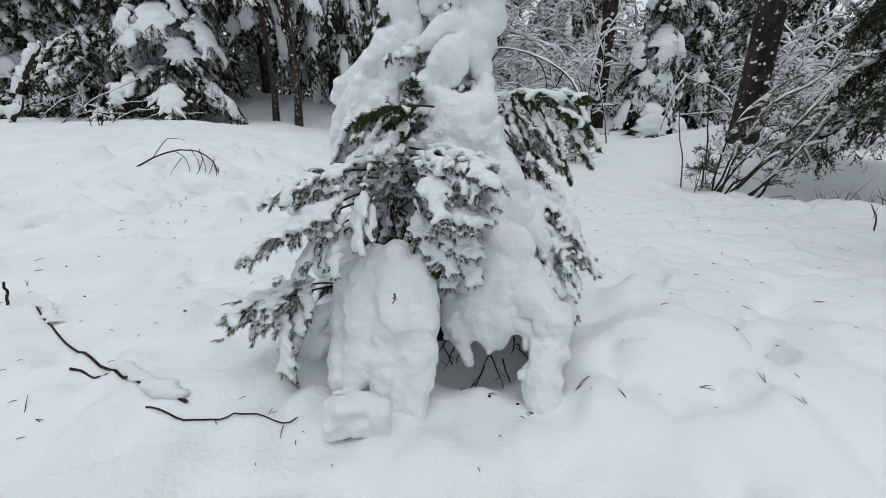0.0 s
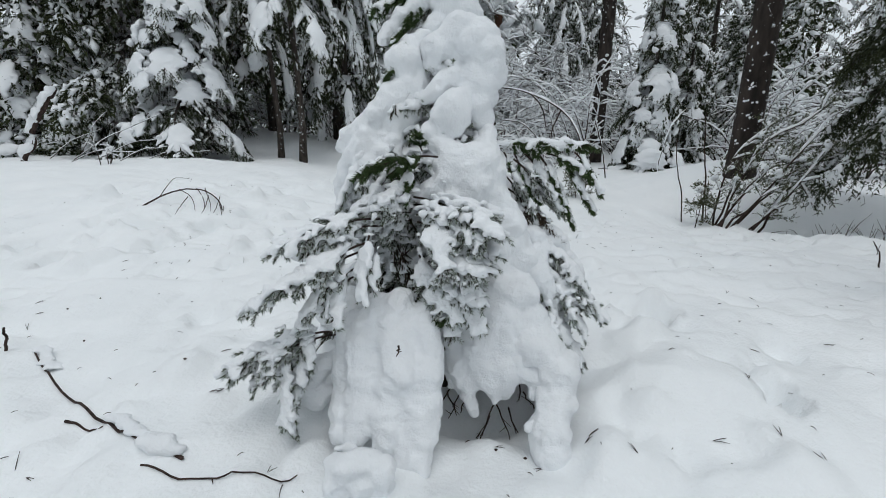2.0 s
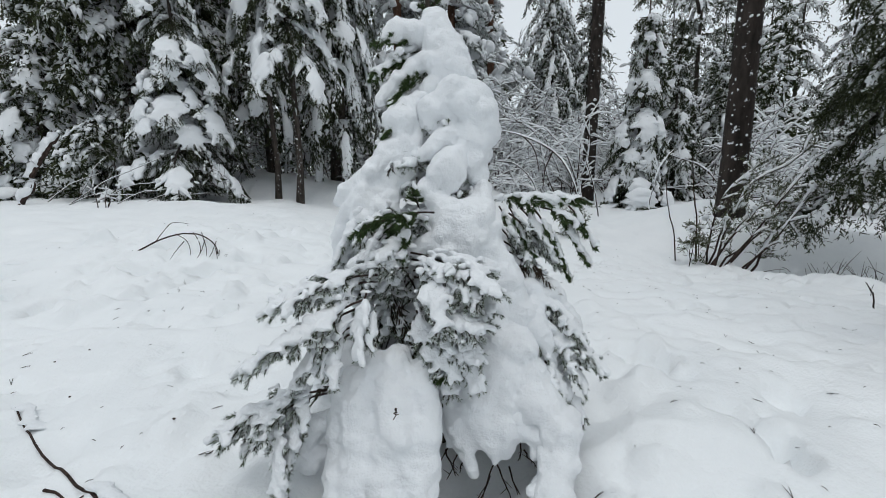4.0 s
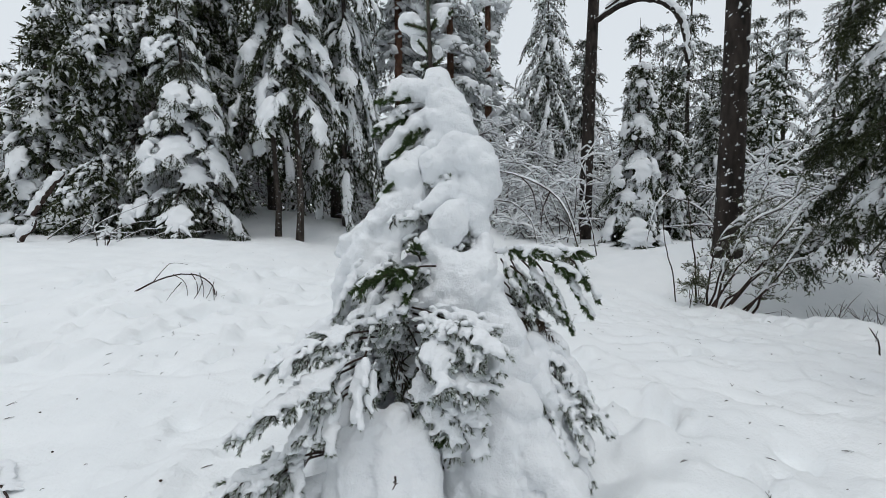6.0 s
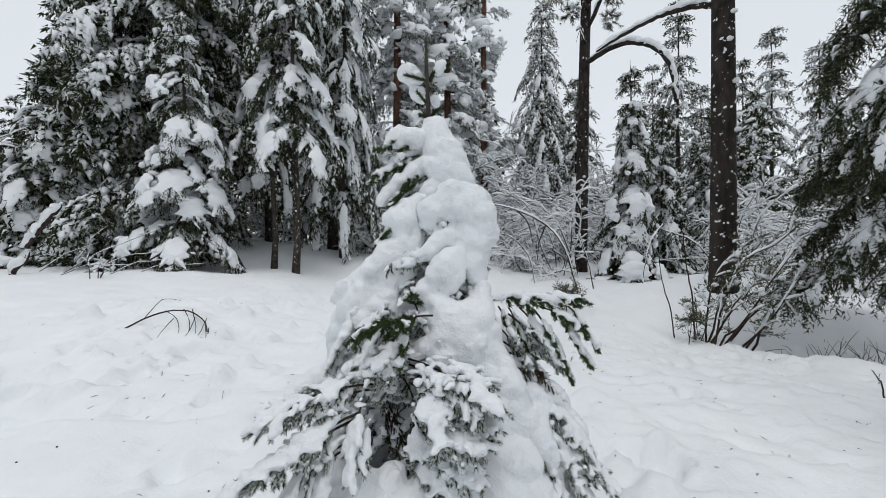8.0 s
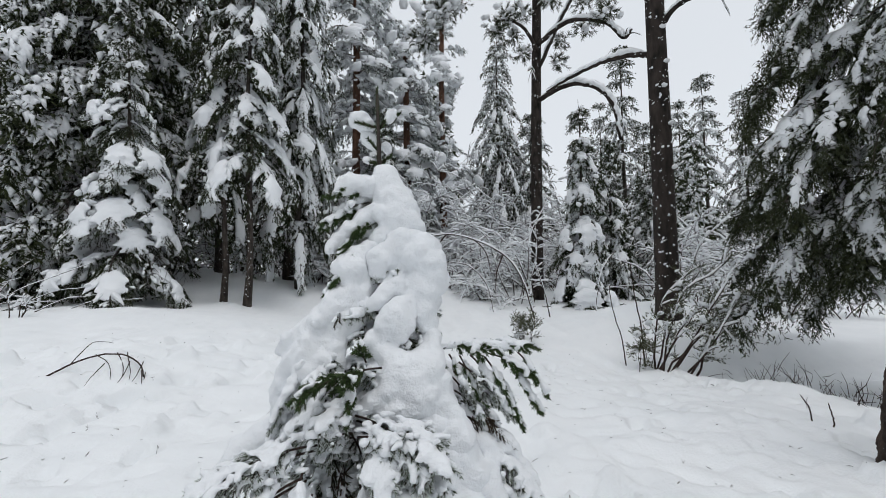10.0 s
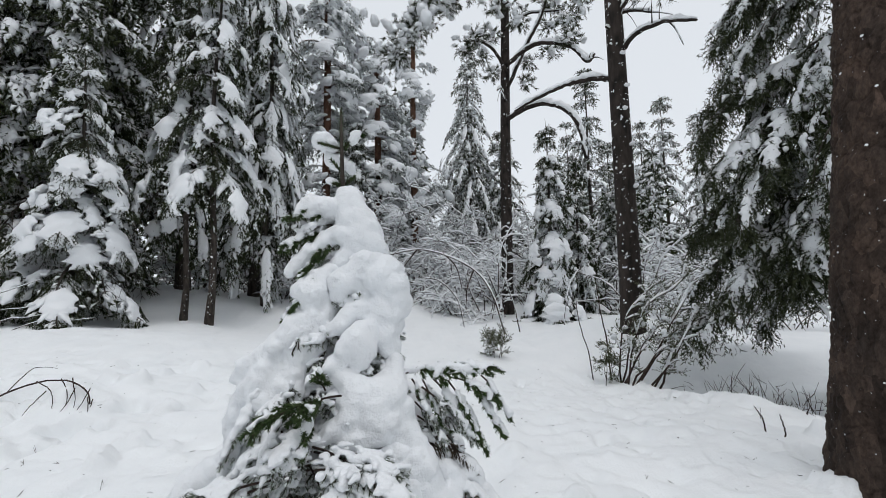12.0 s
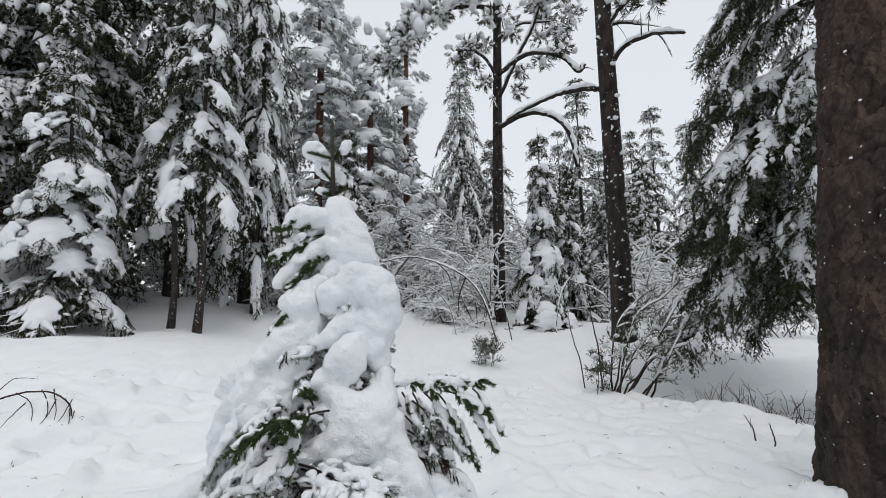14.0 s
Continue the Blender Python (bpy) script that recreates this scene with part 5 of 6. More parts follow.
def flecks(tree, r, lo, hi, n, lean, rng):
    """Small plates of snow blown onto a trunk."""
    heap = Heap()
    for _ in range(n):
        z, a = rng.uniform(lo, hi), rng.choice((rng.uniform(3.0, 6.5), rng.uniform(5.2, 6.4)))
        rr = r * (1 - 0.45 * z / 8) * 0.99
        s = 0.003 + 0.014 * rng.random() ** 3
        lump(heap, (lean * z + rr * math.cos(a), rr * math.sin(a), z), (-math.sin(a), math.cos(a), rng.normal()), (s * rng.uniform(0.6, 1.5), s * 0.4, s * rng.uniform(0.35, 1.3)), rng)
    tagged(part("snow_fleck", heap, SNOW, tree, "flecks of snow stuck to the bark"), kind="stuff")


flecks(pine_main, 0.125, 0.2, 4.2, 300, 0.0, rng)
flecks(front_slim, 0.052, 0.1, 2.4, 160, 0.0, rng)
flecks(back_slim, 0.045, 0.1, 2.4, 140, 0.0, rng)
pine_mid = pine((2.87, 8.05), 10.0, 0.125, 2, "tall pine with crooked snowy branches", BARK_PINE, (0.2, 0))
flecks(pine_mid, 0.125, 0.2, 7, 200, 0.02, rng)
for pts, r0, r1, tw in (
        ([(2.94, 7.9, 4.20), (3.32, 7.33, 4.27), (3.66, 6.94, 4.06), (3.87, 6.72, 3.65), (3.91, 6.58, 2.99)], 0.05, 0.03, 0),
        ([(2.97, 7.95, 5.40), (3.45, 7.5, 5.65), (3.99, 7.11, 5.42), (4.2, 6.87, 4.98), (4.33, 6.79, 5.10)], 0.05, 0.02, 3),
        ([(2.98, 7.95, 5.25), (2.67, 7.8, 5.6), (2.38, 7.79, 5.78), (2.02, 7.79, 5.75)], 0.04, 0.016, 2),
        ([(2.98, 7.95, 4.9), (3.33, 7.66, 5.71), (3.57, 7.44, 6.22), (3.7, 7.27, 6.74)], 0.04, 0.02, 3),
        ([(2.96, 7.95, 6.93), (2.29, 8.03, 6.95), (1.55, 8.1, 6.69), (0.88, 8.09, 5.9), (0.64, 8.01, 5.46)], 0.05, 0.014, 6),
        ([(2.95, 8.0, 4.6), (2.75, 7.7, 4.75), (2.6, 7.5, 4.6)], 0.03, 0.012, 2),
        ([(2.96, 8.0, 6.2), (3.3, 7.7, 6.4), (3.9, 7.3, 6.3)], 0.035, 0.012, 4)):
    branch(pine_mid, pts, r0, r1, BARK_PINE, rng, 1.1, tw)
for c, s in (((1.12, 8.07, 6.25), 0.44), ((0.75, 8.01, 5.65), 0.38), ((1.5, 8.05, 6.5), 0.42), ((0.9, 8.05, 6.0), 0.42), ((1.3, 8.0, 6.6), 0.34), ((0.6, 8.0, 5.5), 0.26), ((1.0, 7.9, 5.9), 0.3), ((1.9, 8.0, 6.8), 0.34), ((4.05, 7.0, 6.5), 0.3), ((3.5, 7.3, 6.6), 0.3), ((2.4, 7.9, 7.0), 0.34), ((3.96, 7.01, 5.92), 0.24), ((3.78, 7.33, 6.49), 0.24), ((4.16, 6.9, 6.22), 0.24), ((2.2, 7.71, 5.8), 0.2), ((3.1, 7.5, 6.1), 0.24), ((2.7, 7.7, 6.5), 0.24), ((3.9, 7.0, 5.5), 0.18)):
    tuft_clump(pine_mid, c, s, rng, 0.75, 30)
for c, s in (((2.07, 8.0, 5.72), 0.22), ((2.32, 8.0, 6.01), 0.20), ((2.67, 8.0, 6.11), 0.20), ((2.44, 8.0, 5.57), 0.18), ((2.68, 8.0, 5.21), 0.16), ((0.69, 8.0, 5.89), 0.40), ((1.05, 8.0, 6.18), 0.40), ((0.58, 8.0, 5.38), 0.32), ((4.03, 8.0, 6.40), 0.24), ((4.38, 8.0, 6.71), 0.26), ((4.57, 8.0, 6.19), 0.22), ((4.07, 8.0, 5.87), 0.20), ((3.53, 8.0, 5.55), 0.18), ((3.45, 8.0, 5.09), 0.16), ((1.66, 8.0, 6.70), 0.30), ((1.23, 8.0, 6.51), 0.34), ((3.98, 8.0, 7.00), 0.26), ((3.18, 8.0, 6.89), 0.26)):
    tuft_clump(pine_mid, c, s, rng, 0.7, 34)


def laden_pine(at, height, seed, label, n, width):
    """A pine whose crown hangs down under broad draped pads of snow."""
    rng = np.random.default_rng(seed)
    tree = pine(at, height, 0.12, seed, label, BARK_PINE_RED)
    wood, crown, load = Heap(), Heap(), Heap()
    for k in range(n):
        h = height * (0.10 + 0.88 * (k + rng.uniform(0, 1)) / n)
        reach = width * rng.uniform(0.45, 1.1) * (1.1 - 0.85 * abs(h / height - 0.4))
        bough(tree, (wood, crown, load), np.array([0, 0, h]), rng.uniform(0, 6.283), reach, rng, rng.uniform(0.3, 0.9), 0.1, 0.17, 1.1, True, False, rng.uniform(1.6, 2.8), 0.0, False, NEEDLES, 0.25, SPRIGS_PINE_FAR, False, 0.6)
    for name, heap, mat in (("limb_mass", wood, BARK_PINE_RED), ("crown", crown, NEEDLES_HOAR), ("snow_load", load, SNOW)):
        tagged(part(name, heap, mat, tree, smooth=name != "crown"), kind="stuff")
    return tree


pine_red = laden_pine((-1.0, 11.0), 11.0, 3, "snow-laden pine with an orange upper trunk", 125, 1.5)
laden_pine((0.35, 11.3), 7.2, 5, "bushy pine hidden under clumps of snow", 85, 1.4)
laden_pine((1.45, 12.0), 8.2, 6, "bushy pine hidden under clumps of snow", 60, 1.0)

pine_near = pine((1.90, 1.24), 7.0, 0.19, 4, "thick pine trunk with scaly brown bark and flecks of snow", BARK_NEAR, (0.3, -0.4), (420, 170))
for z, ang, s in ((1.85, 4.22, 0.05), (0.22, 3.93, 0.030), (0.35, 4.05, 0.016), (1.72, 3.25, 0.013), (1.62, 2.85, 0.012), (1.52, 3.45, 0.012), (1.32, 3.3, 0.013), (1.42, 4.1, 0.02), (1.1, 3.7, 0.017), (0.95, 2.75, 0.010), (0.8, 4.2, 0.02), (0.62, 4.05, 0.014), (0.70, 2.6, 0.012), (0.42, 3.0, 0.012), (0.12, 3.2, 0.012), (1.2, 4.15, 0.016), (0.5, 3.5, 0.009)):
    patch = Heap()
    s = s if s > 0.024 else 0.6 * s
    lump(patch, (0.043 * z + 0.187 * math.cos(ang), -0.057 * z + 0.187 * math.sin(ang), z), (-math.sin(ang), math.cos(ang), 0.5), (0.75 * s, 0.25 * s, 0.6 * s), rng, True)
    part("snow_patch", patch, SNOW, pine_near)

# ---- shrubs, fallen branches and the thicket ----
def shrub(name, label, category, at, stems, spread, height, seed, leafy=None, snow=0.7, lean=(0, 0), r=0.006, twigs=9, group="", twig_len=0.3):
    """A shrub of thin stems that fan out from one foot, with side twigs, snow along them and, where leafy, small leaves."""
    rng = np.random.default_rng(seed)
    x, y = at
    bush = empty(name, label, category, group, at=(x, y, gz(x, y) - 0.04))
    for _ in range(stems):
        a, h = rng.uniform(0, 6.283), height * rng.uniform(0.55, 1.05)
        out = spread * rng.uniform(0.3, 1.0)
        tip = np.array([lean[0] + out * math.cos(a), lean[1] + out * math.sin(a), h])
        foot = np.array([0.06 * math.cos(a), 0.06 * math.sin(a), 0])
        bow = foot + (tip - foot) * 0.5 + np.array([0, 0, 0.12 * h]) + rng.normal(size=3) * 0.05 * h
        line = smooth_line([foot, bow, tip], 9)
        line[1:] += np.cumsum(rng.normal(size=(8, 3)) * 0.022 * h, axis=0)
        wood, white, green = Heap(), Heap(), Heap()
        tube(wood, line, np.linspace(r * 1.3, r * 0.4, 9), 5)
        if snow > 0.3:
            snow_ridge(white, line[4:], r * 0.9, rng, snow * 1.3, 7, 5)
        starts, dirs, lens = [], [], []
        for k in range(twigs):
            i = rng.integers(2, 9)
            d = unit((tip - foot) * 0.8 / h + rng.normal(size=3) * 0.55 + (0, 0, 0.1))
            ln = twig_len * rng.uniform(0.4, 1.0)
            tl = smooth_line([line[i], line[i] + d * ln * 0.5, line[i] + d * ln + (0, 0, -0.12 * ln)], 5)
            tube(wood, tl, np.linspace(r * 0.45, 0.0012, 5), 3)
            if rng.random() < snow:
                snow_ridge(white, tl, r * 0.55 + 0.002, rng, 1.2, 5, 4)
            if leafy:
                for q in range(1, 5):
                    for _ in range(3):
                        starts.append(tl[q]), dirs.append(unit(d + rng.normal(size=3) * 0.7)), lens.append(0.07)
                if rng.random() < 0.6 * snow:
                    lump(white, tl[3] + (0, 0, 0.010), rng.normal(size=3), np.array([0.036, 0.030, 0.020]) * rng.uniform(0.5, 1.3), rng)
        stem = part("stem", wood, TWIG, bush)
        if leafy:
            place_sprigs(green, starts, dirs, lens, rng, SPRIGS)
            part("foliage", green, leafy, stem, smooth=False)
        if white.n:
            tagged(part("snow_ridge", white, SNOW, stem), kind="stuff")
    return bush


shrub("juniper_bush", "straggling juniper bush caked with snow", "bush", (2.33, 3.40), 8, 0.28, 0.90, 61, NEEDLES_JUNIPER, 0.95, (0.62, 0.0), 0.007, 11, twig_len=0.20)
shrub("juniper_bush", "straggling juniper bush caked with snow", "bush", (2.55, 3.42), 3, 0.26, 0.70, 62, NEEDLES_JUNIPER, 0.95, (0.50, 0.0), 0.008, 8, twig_len=0.22)
shrub("seedling", "small leafy seedling poking out of the snow", "plant", (2.20, 3.48), 4, 0.07, 0.33, 63, NEEDLES_JUNIPER, 0.15, (0, 0), 0.003, 5, twig_len=0.09)
shrub("seedling", "small frosted shrub poking out of the snow", "plant", (1.42, 4.35), 6, 0.14, 0.30, 64, NEEDLES_JUNIPER, 0.6, (0, 0), 0.003, 6, twig_len=0.14)
shrub("seedling", "small snow-capped weed at the edge of the trees", "plant", (-3.55, 4.35), 4, 0.08, 0.3, 65, None, 0.8, (0, 0), 0.004, 4, twig_len=0.12)


def thicket(at, height, seed, stems=9, size=1.0, twigs=21):
    """A tangle of thin twigs, each lined with snow."""
    rng = np.random.default_rng(seed)
    x, y = at
    bush = empty("snowy_thicket", "tangled bare shrub with every twig lined in snow", "bush", "thicket", at=(x, y, gz(x, y) - 0.04))
    wood, white = Heap(), Heap()
    for _ in range(stems):
        a, h = rng.uniform(0, 6.283), height * rng.uniform(0.5, 1.05)
        line = np.zeros((10, 3))
        way = unit((math.cos(a) * 0.5, math.sin(a) * 0.5, 1.0))
        for k in range(1, 10):
            way = unit(way + rng.normal(size=3) * 0.22 + (0, 0, -0.05 * k * rng.uniform(0, 1)))
            line[k] = line[k - 1] + way * h / 9
        line += (rng.uniform(-0.3, 0.3), rng.uniform(-0.3, 0.3), 0)
        tube(wood, line, np.linspace(0.010, 0.003, 10), 4)
        snow_ridge(white, line[2:], 0.010, rng, 1.3, 9, 4)
        for _ in range(twigs):
            i = rng.integers(2, 10)
            d = unit(rng.normal(size=3) * (1, 1, 0.55) + (0, 0, 0.25))
            ln = rng.uniform(0.12, 0.5) * size
            tl = [line[i], line[i] + d * ln * 0.5 + rng.normal(size=3) * 0.03, line[i] + d * ln + (0, 0, -0.22 * ln)]
            tube(wood, tl, [0.0045, 0.003, 0.0015], 3)
            if rng.random() < 0.85:
                snow_ridge(white, tl, rng.uniform(0.006, 0.012), rng, 1.35, 6, 4)
            if rng.random() < 0.7:
                lump(white, tl[1] + rng.normal(size=3) * 0.05 + (0, 0, 0.015), rng.normal(size=3), np.array([0.045, 0.032, 0.026]) * rng.uniform(0.3, 1.1), rng)
    tagged(part("twig_tangle", wood, TWIG, bush), kind="stuff")
    tagged(part("snow", white, SNOW, bush), kind="stuff")
    return bush


thickets = [thicket([(0.95, 8.7), (2.2, 9.3), (1.6, 7.9), (4.0, 9.6)][n], [1.9, 2.4, 1.2, 2.1][n], 70 + n) for n in range(4)]
thicket((1.35, 13.6), 7.5, 75, 5, 2.2, 70)
thicket((5.2, 13.4), 4.5, 76, 6, 1.6, 50)
tall_thicket = thicket((1.9, 10.6), 3.4, 78, 9, 1.0, 60)
for x, y, turn in ((0.9, 9.9, 70), (2.9, 11.4, 160), (0.0, 10.2, 250), (4.3, 11.0, 310), (5.9, 11.6, 20), (-0.9, 10.6, 130)):
    copy_thing(tall_thicket, pose(x, y, gz(x, y) - 0.04, 0, 0, turn))
rng = np.random.default_rng(77)
for x, y in ((0.3, 8.9), (1.7, 10.4), (2.6, 10.6), (3.5, 10.3), (5.2, 9.8), (-0.9, 9.2), (0.2, 10.9), (5.4, 8.0), (6.3, 8.6), (7.2, 10.2), (5.3, 7.2), (5.8, 5.9), (6.4, 6.6), (8.3, 9.6), (-6.4, 6.3), (-2.9, 10.6), (-2.0, 11.2), (-3.9, 10.4), (-5.4, 8.2), (-3.1, 11.4), (-0.4, 12.4), (2.3, 12.0), (4.6, 12.4), (-6.9, 5.0), (-8.2, 6.6), (-4.9, 8.6), (-1.3, 9.9), (9.3, 9.0), (6.6, 5.4), (7.6, 7.4), (-2.4, 11.5), (1.0, 14.0), (2.5, 7.6), (-2.2, 10.2), (-1.5, 9.6), (-3.2, 10.0), (-3.9, 9.6)):
    copy_thing(thickets[rng.integers(4)], pose(x, y, gz(x, y) - 0.04, 0, 0, rng.uniform(0, 360)))


def stick(name, label, pts, r0, r1, seed, snow=0.0, twigs=(), group="", category="branch"):
    """A bare stick or fallen branch through world places; twigs: more lines that grow out of it."""
    rng = np.random.default_rng(seed)
    thing = empty(name, label, category, group, at=pts[0])
    o = np.array(pts[0])
    on_ground = len(pts) > 8
    lines = [(smooth_line(np.asarray(pts) - o, max(20, len(pts))), r0, r1)] + [(smooth_line(np.asarray(q) - o, 10), r1 * 0.9, r1 * 0.35) for q in twigs]
    for n, (line, a, b) in enumerate(lines):
        wood = Heap()
        line = line + np.cumsum(rng.normal(size=line.shape) * a * (0.10 if on_ground else 0.45), axis=0) * np.array([1, 1, 0.3 if on_ground else 1.0])
        tube(wood, line, np.linspace(a, b, len(line)), 7)
        p = part("stem" if n == 0 else "twig", wood, TWIG, thing)
        if snow and n == 0:
            white = Heap()
            snow_ridge(white, line, (a + b) / 2, rng, snow)
            part("snow_ridge", white, SNOW, p, "strip of snow on top")
    return thing


def on_snow(*xy, up=0.0):
    xy = np.array(xy)
    t = np.linspace(0, len(xy) - 1, 4 * (len(xy) - 1) + 1)
    return [(float(x), float(y), gz(x, y) + up) for x, y in zip(np.interp(t, range(len(xy)), xy[:, 0]), np.interp(t, range(len(xy)), xy[:, 1]))]


stick("tall_stem", "thin bare stem standing in the snow", [(2.133, 3.628, -0.22), (2.11, 3.66, 0.1), (2.05, 3.70, 0.35), (2.03, 3.71, 0.55)], 0.006, 0.003, 1)
stick("tall_stem", "thin bare stem standing in the snow", [(2.245, 3.50, -0.24), (2.25, 3.55, 0.2), (2.23, 3.59, 0.45), (2.22, 3.6, 0.72)], 0.008, 0.003, 2)
stick("short_stem", "short dry stem poking out of the snow", [(2.061, 1.881, -0.10), (2.05, 1.89, 0.0), (2.035, 1.90, 0.055)], 0.004, 0.002, 3, 0, [[(2.05, 1.89, 0.0), (2.06, 1.9, 0.03), (2.065, 1.9, 0.05)]])
stick("short_stem", "short dry stem poking out of the snow", [(2.07, 1.78, -0.10), (2.06, 1.79, 0.0), (2.045, 1.80, 0.06)], 0.004, 0.002, 4)
stick("bent_sapling", "bare sapling bowed down by a strip of snow", [(0.45, 7.05, 1.28), (0.9, 6.95, 1.36), (1.3, 6.73, 1.27), (1.74, 6.41, 1.0), (1.97, 6.14, 0.62), (2.08, 5.9, 0.02)], 0.006, 0.013, 5, 1.1,
      [[(1.3, 6.73, 1.27), (1.5, 6.6, 1.02), (1.55, 6.5, 0.7)], [(1.74, 6.41, 1.0), (1.6, 6.3, 0.7), (1.55, 6.2, 0.4)], [(0.9, 6.95, 1.36), (0.7, 6.9, 1.1), (0.6, 6.85, 0.9)]])
stick("bent_sapling", "bare sapling bowed down by a strip of snow", [(1.0, 7.4, 0.9), (1.3, 7.1, 0.82), (1.55, 6.8, 0.5), (1.62, 6.6, 0.0)], 0.005, 0.009, 6, 1.1)
stick("bent_sapling", "bare sapling bowed down by a strip of snow", [(3.55, 6.3, 1.0), (3.3, 6.2, 0.75), (3.1, 6.05, 0.35), (3.05, 6.0, 0.05)], 0.006, 0.010, 8, 1.1)
stick("bare_sapling", "leaning stem with snow along its upper side", [(2.3, 5.9, -0.02), (2.2, 5.85, 0.4), (2.05, 5.8, 0.8)], 0.009, 0.004, 9, 1.0)
# the dry curled branch on the open snow
stick("fallen_branch", "dry curled twig lying on the snow", [(-1.885, 2.54, gz(-1.885, 2.54) - 0.01), (-1.80, 2.60, 0.20), (-1.68, 2.66, 0.245), (-1.55, 2.68, 0.245), (-1.45, 2.66, 0.19), (-1.415, 2.64, 0.10), (-1.42, 2.62, 0.05)], 0.0052, 0.0030, 7, 0,
      [[(-1.70, 2.65, 0.24), (-1.60, 2.60, 0.20), (-1.56, 2.55, 0.12), (-1.60, 2.52, 0.08)], [(-1.60, 2.67, 0.245), (-1.52, 2.60, 0.17), (-1.52, 2.55, 0.09), (-1.58, 2.5, 0.05)],
       [(-1.55, 2.68, 0.245), (-1.48, 2.60, 0.16), (-1.46, 2.55, 0.07)], [(-1.45, 2.66, 0.19), (-1.44, 2.58, 0.12), (-1.47, 2.52, 0.04)],
       [(-1.43, 2.65, 0.13), (-1.41, 2.58, 0.08), (-1.44, 2.53, 0.03)], [(-1.80, 2.60, 0.20), (-1.74, 2.66, 0.30), (-1.70, 2.68, 0.315), (-1.62, 2.68, 0.305)],
       [(-1.56, 2.55, 0.12), (-1.53, 2.52, 0.10), (-1.50, 2.49, 0.06)], [(-1.50, 2.62, 0.20), (-1.50, 2.55, 0.12), (-1.54, 2.48, 0.04)], [(-1.44, 2.62, 0.15), (-1.40, 2.56, 0.09), (-1.39, 2.52, 0.04)], [(-1.62, 2.60, 0.20), (-1.66, 2.56, 0.14), (-1.67, 2.52, 0.10)]])
# the long branch half sunk in the near snow
stick("fallen_branch", "long dark branch half buried in snow", on_snow((-1.17, 1.07), (-0.985, 0.93), (-0.815, 0.815), (-0.672, 0.724), (-0.56, 0.663), (-0.47, 0.634), up=0.005), 0.0022, 0.0036, 11, 0,
      [on_snow((-0.80, 0.76), (-0.76, 0.75), (-0.70, 0.735), up=0.003)])
stick("fallen_branch", "thin dark twig half buried in snow", on_snow((-0.535, 0.619), (-0.46, 0.598), (-0.385, 0.602), (-0.322, 0.601), (-0.262, 0.618), up=0.003), 0.0019, 0.0012, 12, 0,
      [on_snow((-0.40, 0.60), (-0.393, 0.59), up=0.002), on_snow((-0.282, 0.605), (-0.278, 0.575), up=0.003)])
stick("fallen_branch", "short dark twig sticking out of the snow", [(-1.262, 1.078, -0.06), (-1.258, 1.075, -0.01), (-1.262, 1.07, 0.02)], 0.004, 0.003, 13)


def mound(name, label, category, balls, seed, voxel=0.010):
    rng = np.random.default_rng(seed)
    ob = new(name, fused(name, balls, voxel, rng))
    ob.data.materials.append(SNOW)
    return tagged(ob, label, category)


mound("snow_clod", "loose lump of snow at the foot of the small spruce", "snow",
      [((-0.190 + 0.022 * (k % 5), 0.60 + 0.008 * math.sin(k * 2.1), -0.050 + 0.024 * (k // 5) - 0.006 * abs(k % 5 - 2)), (0.021 + 0.005 * math.sin(k * 4.7), 0.026, 0.019 + 0.005 * math.sin(k * 2.9))) for k in range(15)], 81, 0.005)
mound("snow_strip", "strip of snow lying along a fallen branch", "snow", [((-0.655 + 0.03 * k, 0.728 - 0.0165 * k, gz(-0.655 + 0.03 * k, 0.728 - 0.0165 * k) + 0.009 + 0.003 * math.sin(k * 2.3)), (0.034 + 0.008 * math.sin(k * 5.1), 0.015 + 0.005 * math.sin(k * 3.7), 0.010)) for k in range(6)], 82, 0.008)
mound("snow_strip", "strip of snow lying along a fallen branch", "snow", [((-1.15 + 0.03 * k, 1.075 - 0.023 * k, gz(-1.15 + 0.03 * k, 1.075 - 0.023 * k) + 0.009), (0.036 + 0.01 * math.sin(k * 4.1), 0.018 + 0.006 * math.sin(k * 2.9), 0.010)) for k in range(5)], 83, 0.006)
# the leaning log and brushwood at the edge of the trees
stick("leaning_log", "leaning log with a thick cap of snow", [(-4.50, 4.50, 0.30), (-4.40, 4.56, 0.62), (-4.31, 4.66, 0.88), (-4.22, 4.74, 1.08)], 0.028, 0.022, 14, 1.5, category="log")
for n, (a, b) in enumerate((((-4.2, 4.75, 0.35), (-3.3, 5.05, 0.86)), ((-4.0, 4.9, 0.38), (-3.2, 5.2, 0.62)), ((-3.7, 4.75, 0.33), (-3.2, 5.1, 0.5)), ((-4.5, 5.2, 0.4), (-3.9, 5.0, 0.9)), ((-4.1, 4.6, 0.34), (-3.6, 5.0, 0.44)), ((-3.5, 4.9, 0.33), (-2.9, 5.2, 0.42)), ((-4.6, 4.9, 0.36), (-4.1, 5.1, 0.7)))):
    a, b = np.array(a), np.array(b)
    stick("brushwood", "dead branch leaning under the trees with snow on it", [tuple(a), tuple(a * 0.65 + b * 0.35 + (0.03, 0, 0.07)), tuple(a * 0.3 + b * 0.7 + (-0.04, 0, 0.02)), tuple(b)], 0.004, 0.002, 20 + n, 0.8, group="brushwood")


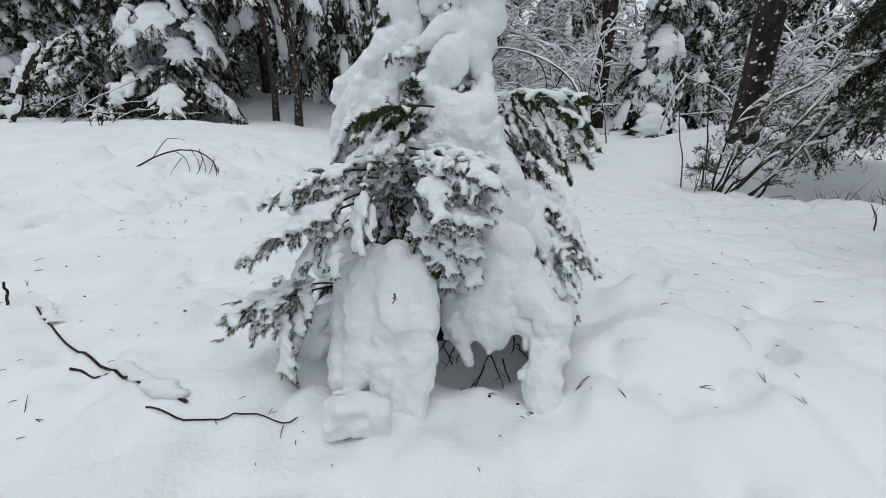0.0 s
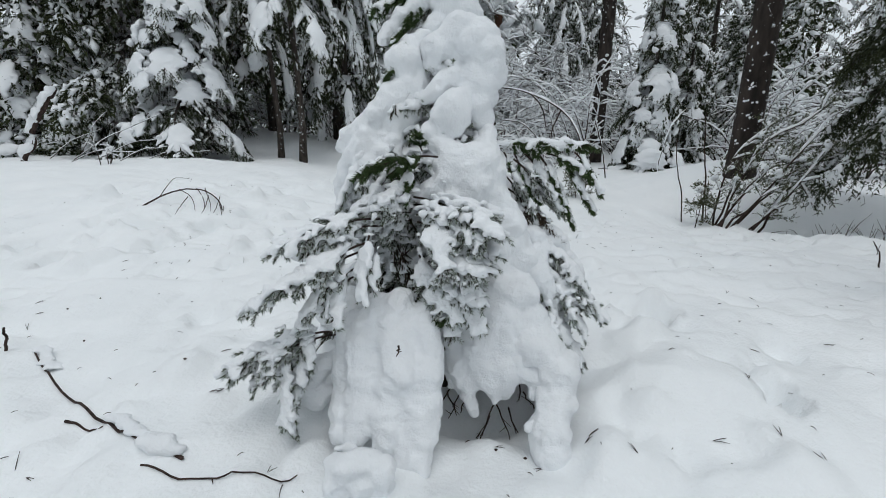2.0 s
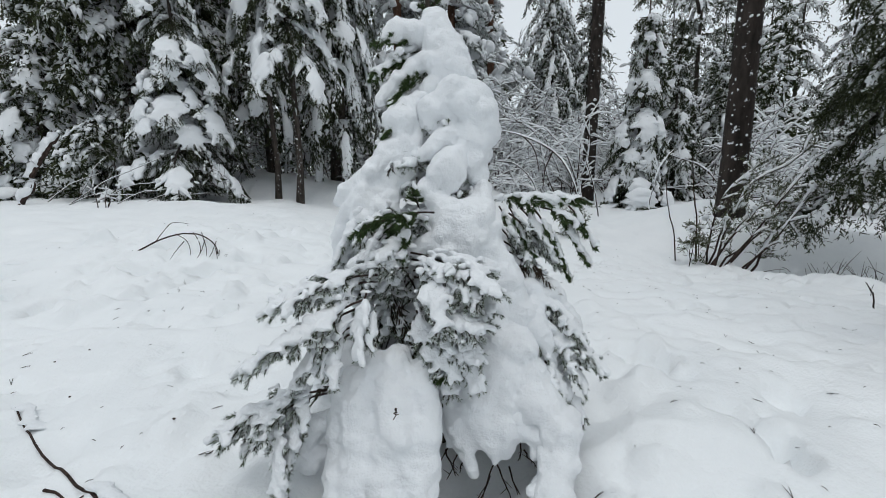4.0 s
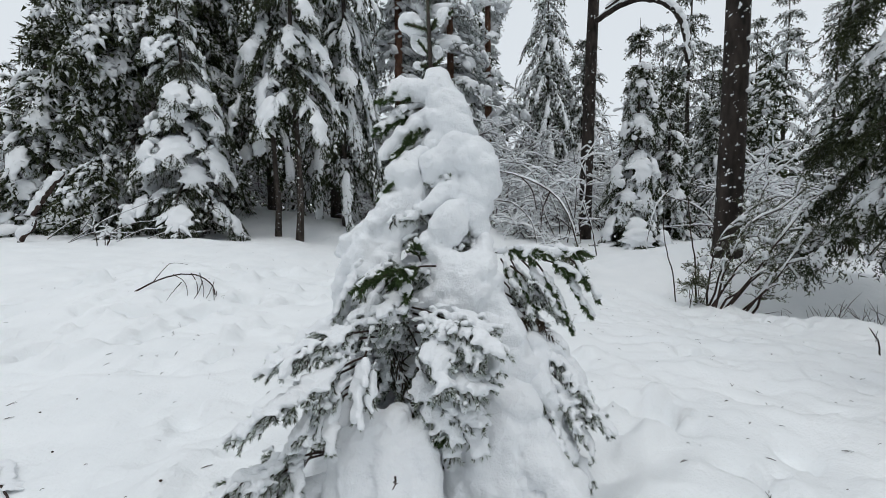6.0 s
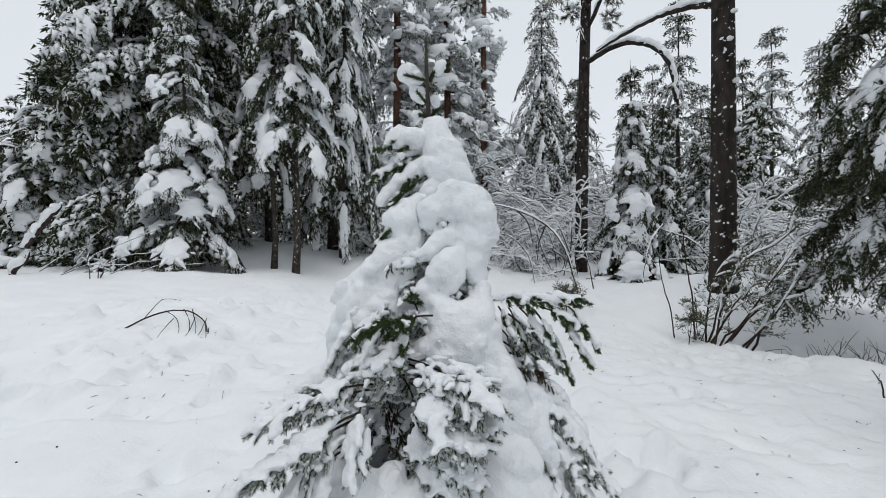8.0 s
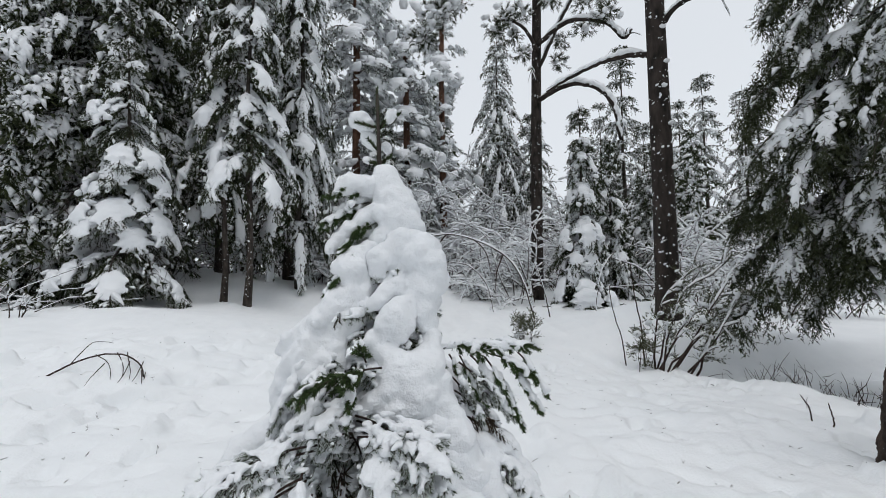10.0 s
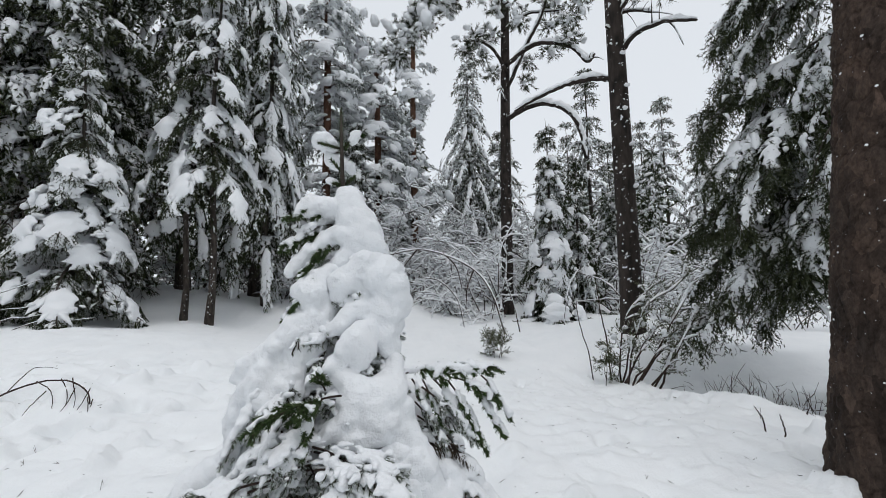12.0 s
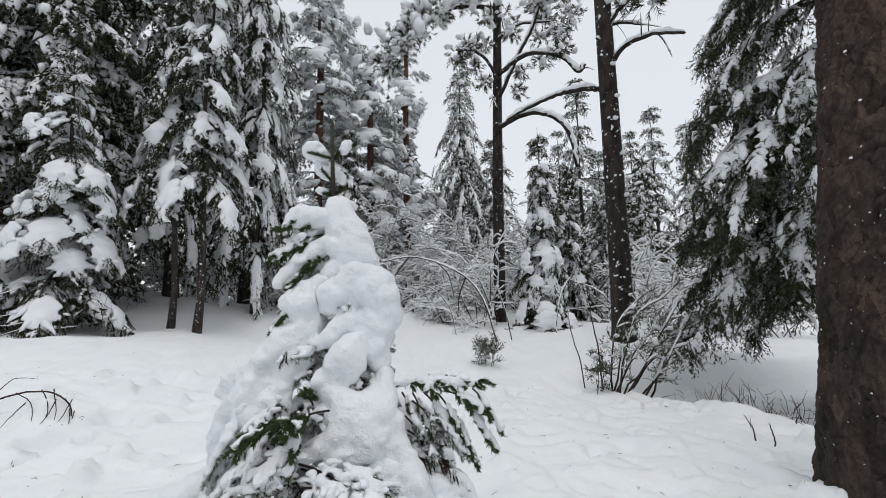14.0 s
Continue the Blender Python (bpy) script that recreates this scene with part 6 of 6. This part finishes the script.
# ---- litter on the snow ----
rng = np.random.default_rng(88)
litter = Heap()
for _ in range(420):
    x, y = rng.uniform(-2.6, 2.4), 0.35 + 4.2 * rng.random() ** 1.5
    a, l = rng.uniform(0, 6.283), rng.uniform(0.004, 0.016)
    z = gz(x, y)
    p, q = np.array([x, y, z + 0.001]), np.array([x + math.cos(a) * l, y + math.sin(a) * l, z + 0.003])
    if rng.random() < 0.12:
        lump(litter, p, (1, 0, 0), (0.004, 0.003, 0.003), rng)
    else:
        tube(litter, [p, (p + q) / 2 + (0, 0, 0.002), q], [0.0008, 0.0009, 0.0005], 3)
for _ in range(130):
    x, y = rng.uniform(-1.6, 1.8), 0.62 + 2.2 * rng.random() ** 1.3
    a, l = rng.uniform(0, 6.283), rng.uniform(0.014, 0.030)
    p = np.array([x, y, gz(x, y) + 0.0012])
    for turn in (0.0, rng.uniform(0.1, 0.5)):
        q = p + (math.cos(a + turn) * l, math.sin(a + turn) * l, 0)
        q[2] = gz(q[0], q[1]) + 0.002
        tube(litter, [p, (p + q) / 2 + (0, 0, 0.001), q], [0.0007, 0.0008, 0.0004], 3)
ob = new("needle_litter", litter.mesh("needle_litter"))
ob.data.materials.append(TWIG)
tagged(ob, "fallen needles and bark specks scattered on the snow", "litter", kind="stuff")

# dead stalks and twigs in the hollow under the large spruce
rng = np.random.default_rng(91)
stalks = Heap()
for _ in range(280):
    x, y = rng.normal(3.35, 0.35), rng.normal(2.85, 0.4)
    z = gz(x, y)
    if rng.random() < 0.5:
        top = np.array([x + rng.normal() * 0.08, y + rng.normal() * 0.08, z + rng.uniform(0.05, 0.22)])
    else:
        top = np.array([x + rng.normal() * 0.12, y + rng.normal() * 0.12, z + rng.uniform(0.005, 0.04)])
    p = np.array([x, y, z - 0.01])
    tube(stalks, [p, (p + top) / 2 + rng.normal(size=3) * 0.01, top], [0.003, 0.0022, 0.001], 3)
ob = new("dead_stalks", stalks.mesh("dead_stalks"))
ob.data.materials.append(TWIG)
tagged(ob, "dead brown stalks and twigs in the snowy hollow", "litter", kind="stuff")

# ---- the woods around ----
def far_tree(rng):
    """A rough snowy conifer of height 1, for the woods far off."""
    green, white = Heap(), Heap()
    tube(white, [(0, 0, 0), (0, 0, 0.5)], [0.012, 0.006], 4)
    starts, dirs, lens = [], [], []
    for w in range(13):
        u = w / 13
        h, reach = 0.06 + 0.93 * u, 0.17 * (1 - u) ** 0.8 + 0.01
        for q in range(6):
            a = rng.uniform(0, 6.283)
            L = reach * rng.uniform(0.6, 1.1)
            d = unit((math.cos(a), math.sin(a), -0.45))
            for s in (0.25, 0.6, 0.95):
                for _ in range(1):
                    starts.append(np.array([0, 0, h]) + d * L * s)
                    dirs.append(unit(d + rng.normal(size=3) * 0.5 + (0, 0, -0.4)))
                    lens.append(0.065 * (0.6 + 0.6 * (1 - u)))
            if rng.random() < 0.55:
                pad(white, np.array([0, 0, h + 0.004]) + d * L * np.array([[0.15], [0.5], [1.0]]), 0.22 * L + 0.004, 0.012, rng, 0.4, 4, 4, 0.3, 0.0)
    place_sprigs(green, starts, dirs, lens, rng, SPRIGS_WOODS)
    flakes(white, starts, dirs, lens, rng, 0.35, 0.32)
    return [(np.concatenate(hh.v), np.concatenate(hh.f)) for hh in (green, white)]


rng = np.random.default_rng(99)
kinds = [far_tree(rng) for _ in range(5)]
woods, woods_snow = Heap(), Heap()
for n in range(180):
    a = rng.uniform(0, 6.283)
    ahead = abs((math.degrees(a) - 90 + 180) % 360 - 180) < 75
    # trees not ahead stay out of view, added only to hem in the light
    d = rng.uniform(15, 30) if ahead else rng.uniform(13, 30)
    x, y = d * math.cos(a), d * math.sin(a)
    az = math.degrees(math.atan2(x, y))
    if -34 < az < -4 and d < 21:
        continue
    h = rng.uniform(5, 9) if 0 < az < 60 else rng.uniform(7, 12)
    if az < -36 and ahead:
        h = rng.uniform(3.5, 5.5)
    if 18 < az < 60:
        h = rng.uniform(3.5, 6.0)
    c, s = math.cos(a * 7), math.sin(a * 7)
    m = np.array([[c, s, 0], [-s, c, 0], [0, 0, 1]]) * h
    for heap, (v, f) in zip((woods, woods_snow), kinds[n % 5]):
        heap.add(v @ m + (x, y, gz(x, y) - 0.1), f)
far_woods = empty("far_woods", "dense snowy conifer woods, with unseen trees added behind to close off light", "trees", kind="stuff")
tagged(part("foliage", woods, NEEDLES, far_woods, smooth=False), kind="stuff")
tagged(part("snow_load", woods_snow, SNOW, far_woods), kind="stuff")
